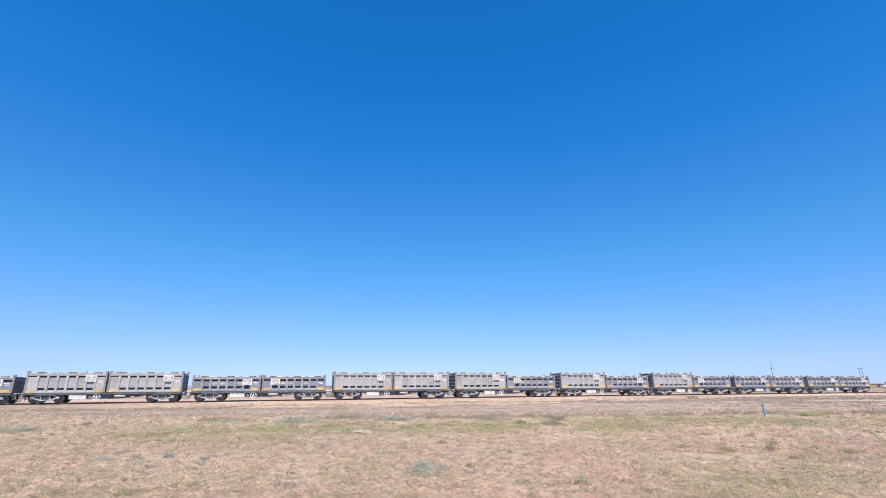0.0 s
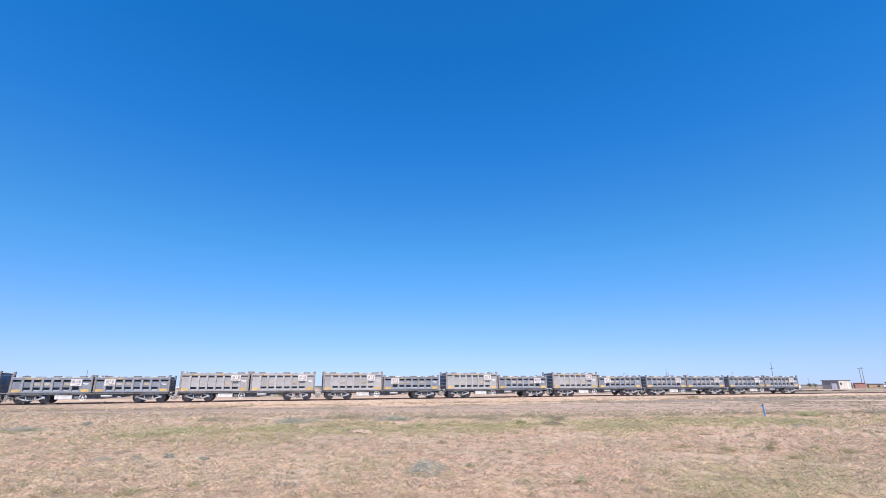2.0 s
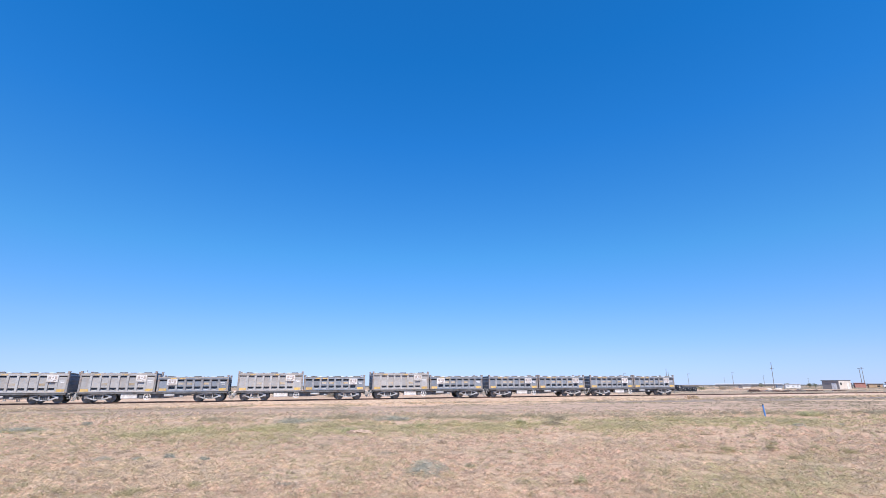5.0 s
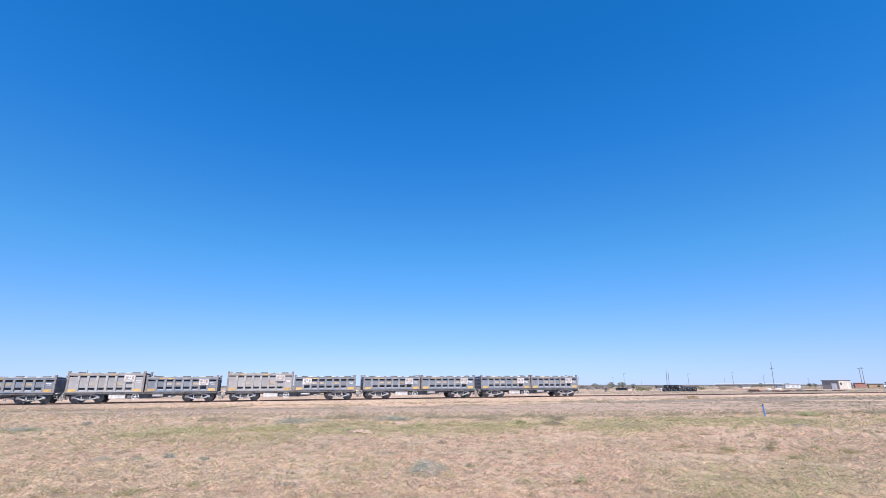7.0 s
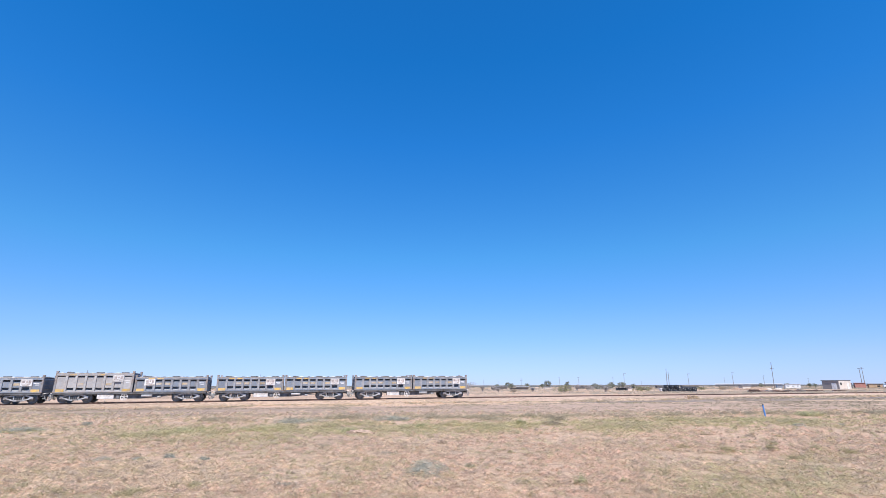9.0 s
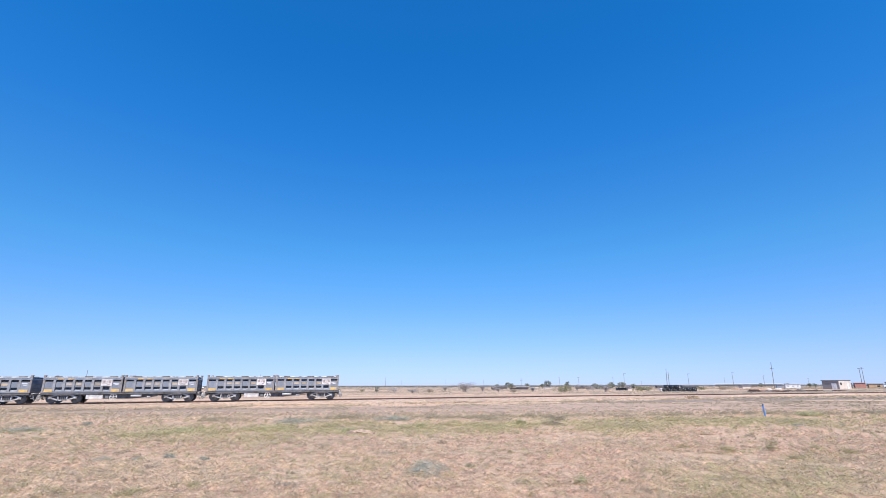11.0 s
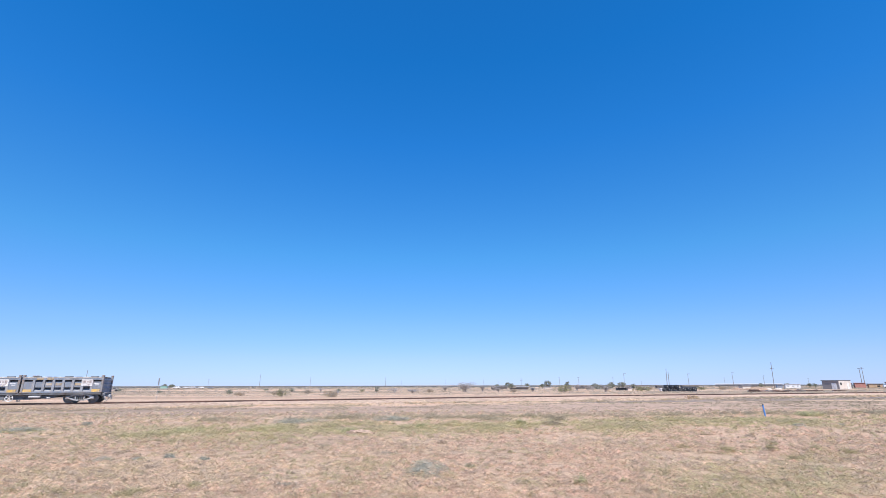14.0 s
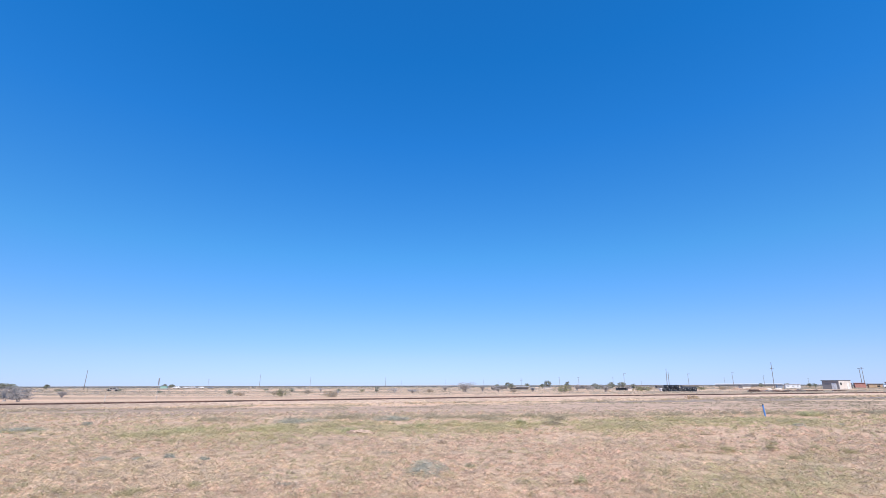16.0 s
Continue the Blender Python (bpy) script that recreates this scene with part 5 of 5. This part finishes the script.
def bale_stack(x, y, turn, cols, rows, label, size=0.78):
    """Rounded wrapped bales piled on one another, each a thing."""
    rng = np.random.default_rng(int(x * 10))
    bm = bmesh.new()
    soft_box(bm, -0.54, 0.54, -0.5, 0.5, 0, size, 0.16)
    bmesh.ops.subdivide_edges(bm, edges=bm.edges[:], cuts=1, use_grid_fill=True)
    for v in bm.verts:
        v.co += Vector((noise.noise(v.co * 3), noise.noise(v.co * 3 + Vector((5, 0, 0))), 0)) * 0.06
    me = mesh_of("wrapped_bale", bm, M_BLACK)
    m0 = pose(x, y, float(ground_z(x, y)), 0, 0, turn)
    for r in range(rows):
        for c in range(cols - (r if rows > 1 and r else 0)):
            ob = new("wrapped_bale", me)
            ob.matrix_basis = m0 @ pose((c - (cols - 1) / 2 + 0.4 * r) * 1.1, rng.normal(0, 0.08), r * (size - 0.005), 0, 0, rng.normal(0, 5))
            # two or three small pale patches on the bale's near face
            for tx, tz, tw, th in ((-0.3, 0.62, 0.16, 0.1), (0.12, 0.35, 0.1, 0.3), (0.34, 0.7, 0.14, 0.06))[r % 2:2 + c % 2]:
                box_part("wrap_tear", (tx * 1.0, tx + tw, -0.56, -0.46, tz * size, (tz + th) * size), M_FRAME, ob, "pale patch on the black wrapping")
            tagged(ob, label, "bale", "stacked black bales")


def build_yard():
    bale_stack(54.5, 117.0, -10, 4, 2, "black plastic-wrapped bale in a stack on the plain")
    bale_stack(58.1, 116.2, -14, 3, 1, "black plastic-wrapped bale lying in a low row", 1.05)
    hut("white_crate", 56.6, 127.3, 0, 0.9, 0.8, 0.65, M_WHITE, M_WHITE, "white box standing beside black bales", category="crate")
    hut("trough_shelter", 51.8, 143.2, 5, 2.4, 1.6, 0.75, M_BLACK, M_STEEL, "low dark shelter on the plain")
    hut("pump_box", 53.9, 142.4, 5, 1.3, 1.0, 0.7, M_CREAM, M_ROOF, "small cream pump box beside a dark shelter", category="shed")
    # sun and shade are in the wall colours: dark tan front, cream end
    house = hut("rendered_house", 119.3, 148.75, -70, 4.6, 5.3, 2.55, M_TAN, M_STEEL, "flat-roofed tan rendered building with a white door", door=(1.0, 1.4, 1.8))
    box_part("end_wall", (2.28, 2.42, -2.66, 2.66, 0, 2.5), M_CREAM, house, "end wall painted cream for the sun on it")
    box_part("window", (2.40, 2.46, -2.2, -1.5, 1.3, 2.0), M_GLASS, house, "dark window")
    box_part("door", (2.40, 2.47, 0.8, 1.7, 0.05, 1.95), M_DIRTY, house, "pale door")
    hut("site_office", 131.1, 184.2, -25, 4.7, 2.4, 1.6, M_WHITE, M_WHITE, "white portable office building", windows=((-1.5, 0.75, 0.5, 0.4), (0.0, 0.75, 0.5, 0.4), (1.45, 0.75, 0.5, 0.4)), glass=M_PANE)
    hut("grey_shed", 126.4, 184.5, -25, 2.0, 2.0, 1.35, M_ROOF, M_ROOF, "grey sheet-metal shed beside a white office", category="shed")
    hut("shipping_container", 168.2, 198.0, -30, 3.4, 2.4, 1.95, M_RED, M_RED, "faded red shipping container", category="container")
    hut("shipping_container", 165.2, 201.0, -28, 3.4, 2.4, 1.9, M_INNER, M_RED, "dark red-brown shipping container", category="container")
    # a roofed box standing in for the brownish truck beside the containers
    hut("machine_shed", 171.8, 195.0, -30, 4.4, 2.2, 1.6, M_ORANGE, M_TARP, "orange and brown truck built as a roofed box", windows=((0.8, 0.5, 0.9, 0.5),))
    vehicle("parked_van", 172.4, 189.6, -30, 3.6, 1.7, M_WHITE, "white van parked by sheds")
    hut("water_tank_shed", 175.0, 192.0, -30, 2.4, 2.2, 2.2, M_MARK, M_RED, "dark shed with a red roof edge", category="shed")
    # the solid dark wall paints the shade in the shed's open front
    shed = hut("long_shed", 279.6, 450.0, -28, 52, 9, 2.1, M_GLOOM, M_SHEET, "long low open shed with a pale sheet roof", pitch=0.5)
    box_part("fascia", (-26.3, 26.3, -4.82, -4.70, 1.75, 2.35), M_SHEET, shed, "pale roof edge")
    hut("green_shed", -170.8, 300.0, 20, 3.6, 3.0, 1.7, M_MINT, M_ROOF, "mint green tin shed far off on the plain", category="shed")
    for x, y, ln, h, mat, label in ((-163.2, 300, 4.0, 1.4, M_WHITE, "white van parked on the plain"), (-158.9, 302, 2.6, 1.2, M_WHITE, "white trailer van parked on the plain"), (-153.9, 300, 5.0, 1.5, M_FRAME, "pale grey van parked on the plain"),
                                    (-148.7, 301, 3.2, 1.2, M_WHITE, "white car parked on the plain"), (-144.0, 303, 3.4, 1.1, M_MARK, "dark car parked on the plain"), (-113.9, 169.4, 3.8, 1.05, M_TAN, "tan car parked among low shrubs")):
        vehicle("parked_car", x, y, 15, ln, h, mat, label)
    hut("stone_wall", 27.9, 182.0, -3, 6.6, 0.6, 0.65, M_GLOOM, M_GLOOM, "low dark wall on the plain", category="wall")
    hut("stone_wall", 20.5, 186.0, 4, 4.0, 0.6, 0.5, M_GLOOM, M_GLOOM, "low dark wall on the plain", category="wall")
    for x, y, ln, h, wall, roof, label in ((24.5, 215, 7.0, 1.2, M_GLOOM, M_SHEET, "low grey sheet-metal shed among trees"), (33.5, 208, 5.0, 1.1, M_GLOOM, M_SHEET, "low tan shed among trees"), (43.5, 205, 2.6, 0.9, M_CREAM, M_ROOF, "small cream hut among trees"),
                                           (61.0, 214, 6.0, 1.2, M_GLOOM, M_TAN, "low brown shed among trees"), (66.5, 208, 3.5, 1.1, M_GLOOM, M_ROOF, "low grey sheet-metal shed among trees"), (96.0, 240, 7.0, 1.4, M_TAN, M_ROOF, "low dark shed behind black bales"),
                                           (108.0, 238, 9.0, 1.3, M_GLOOM, M_ROOF, "low dark shed behind black bales"), (128.0, 255, 8.0, 1.2, M_GLOOM, M_TAN, "low dark shed on the plain"), (97.0, 158.0, 2.4, 1.1, M_CREAM, M_ROOF, "small cream hut by earth heaps"), (100.5, 160.0, 2.0, 1.0, M_ORANGE, M_ROOF, "small ochre hut by earth heaps")):
        hut("shed", x, y, -8, ln, 3.0, h, wall, roof, label, category="shed")
    # heaps of earth and stacks of old rail beyond the track
    for x, y, w, h, mat, name, label in ((95.2, 148.5, 6.2, 0.7, M_ROAD, "spoil_heap", "pale heap of earth and rubble"), (90.0, 150.5, 3.5, 0.7, M_ROAD, "spoil_heap", "tan heap of earth and rubble"),
                                         (69.0, 107.0, 3.2, 0.38, M_RUST, "scrap_heap", "low heap of dark rusty scrap"), (73.4, 108.6, 2.6, 0.42, M_RUST, "scrap_heap", "low heap of dark rusty scrap"),
                                         (97.5, 147.0, 1.6, 0.5, M_CREAM, "rubble_heap", "pale heap of broken concrete"), (102.0, 149.5, 2.0, 0.45, M_CREAM, "rubble_heap", "pale heap of broken concrete"), (86.0, 138.0, 4.5, 0.5, M_ROAD, "spoil_heap", "tan heap of earth and rubble"),
                                         (79.5, 109.4, 2.2, 0.5, M_GLOOM, "scrap_heap", "low heap of dark rusty scrap"), (67.4, 107.6, 1.6, 0.45, M_GLOOM, "scrap_heap", "low heap of dark rusty scrap"), (71.6, 108.4, 2.4, 0.36, M_GLOOM, "scrap_heap", "low heap of dark rusty scrap"),
                                         (76.4, 109.0, 2.0, 0.42, M_GLOOM, "scrap_heap", "low heap of dark rusty scrap"), (83.8, 110.5, 1.7, 0.4, M_GLOOM, "scrap_heap", "low heap of dark rusty scrap"), (-3.0, 17.9, 1.0, 0.14, M_ROAD, "earth_mound", "small mound of bare tan earth")):
        bm = bmesh.new()
        bmesh.ops.create_icosphere(bm, subdivisions=4, radius=1)
        for v in bm.verts:
            k = 1 + 0.35 * noise.fractal(v.co * 2.2 + Vector((x, 0, 0)), 0.7, 2.1, 4)
            v.co = Vector((v.co.x * w / 2 * k, v.co.y * w / 3 * k, v.co.z * h * k))
        ob = new(name, mesh_of(name, bm, mat))
        ob.location = (x, y, float(ground_z(x, y)) - h * 0.1)
        tagged(ob, label, "heap")
    for x, y, ln, h, turn in ((73.6, 105.6, 8.0, 0.42, HEADING), (66.0, 104.2, 3.4, 0.56, HEADING + 4), (90.0, 111.9, 4.0, 0.42, HEADING), (82.5, 109.4, 5.0, 0.42, HEADING - 2)):
        base = new("rail_stack")
        base.matrix_basis = pose(x, y, float(ground_z(x, y)), 0, 0, turn)
        for k in range(3):
            for q in range(int(h / 0.14)):
                bm = bmesh.new()
                quad_box(bm, -ln / 2 + 0.2 * k, ln / 2 - 0.3 * q, -0.07, 0.07, q * 0.14, q * 0.14 + 0.05)
                quad_box(bm, -ln / 2 + 0.2 * k, ln / 2 - 0.3 * q, -0.04, 0.04, q * 0.14 + 0.05, q * 0.14 + 0.14)
                part("old_rail", bm, M_RUST, base).location = (0, k * 0.3 - 0.3, 0)
        tagged(base, "stack of rusty old rails on the plain", "rail stack")


build_plants()
build_poles()
build_posts()
build_yard()
build_scrub()
build_grass()


# ---- what moves ----
def travelled(t):
    return 7.032 * t - 0.0059 * t * t


def motions():
    lift = math.degrees(math.atan(GRADE))
    for ob, s0, z in train:
        rows = []
        for k in range(17):
            x, y, zz = on_track(s0 - travelled(k), 1.22, z)
            rows.append((float(k), pose(x, y, zz, 0, -lift, HEADING)))
        walk(ob, rows)
        if not ob.name.startswith("container_wagon"):
            continue
        for wheel in ob.children_recursive:
            if wheel.name.startswith("wheelset"):
                place = wheel.location.copy()
                rows = []
                for k in range(241):
                    t = k / 15.0
                    rows.append((t, Matrix.Translation(place) @ Matrix.Rotation(-travelled(t) / WHEEL_R, 4, "Y")))
                walk(wheel, rows)


motions()
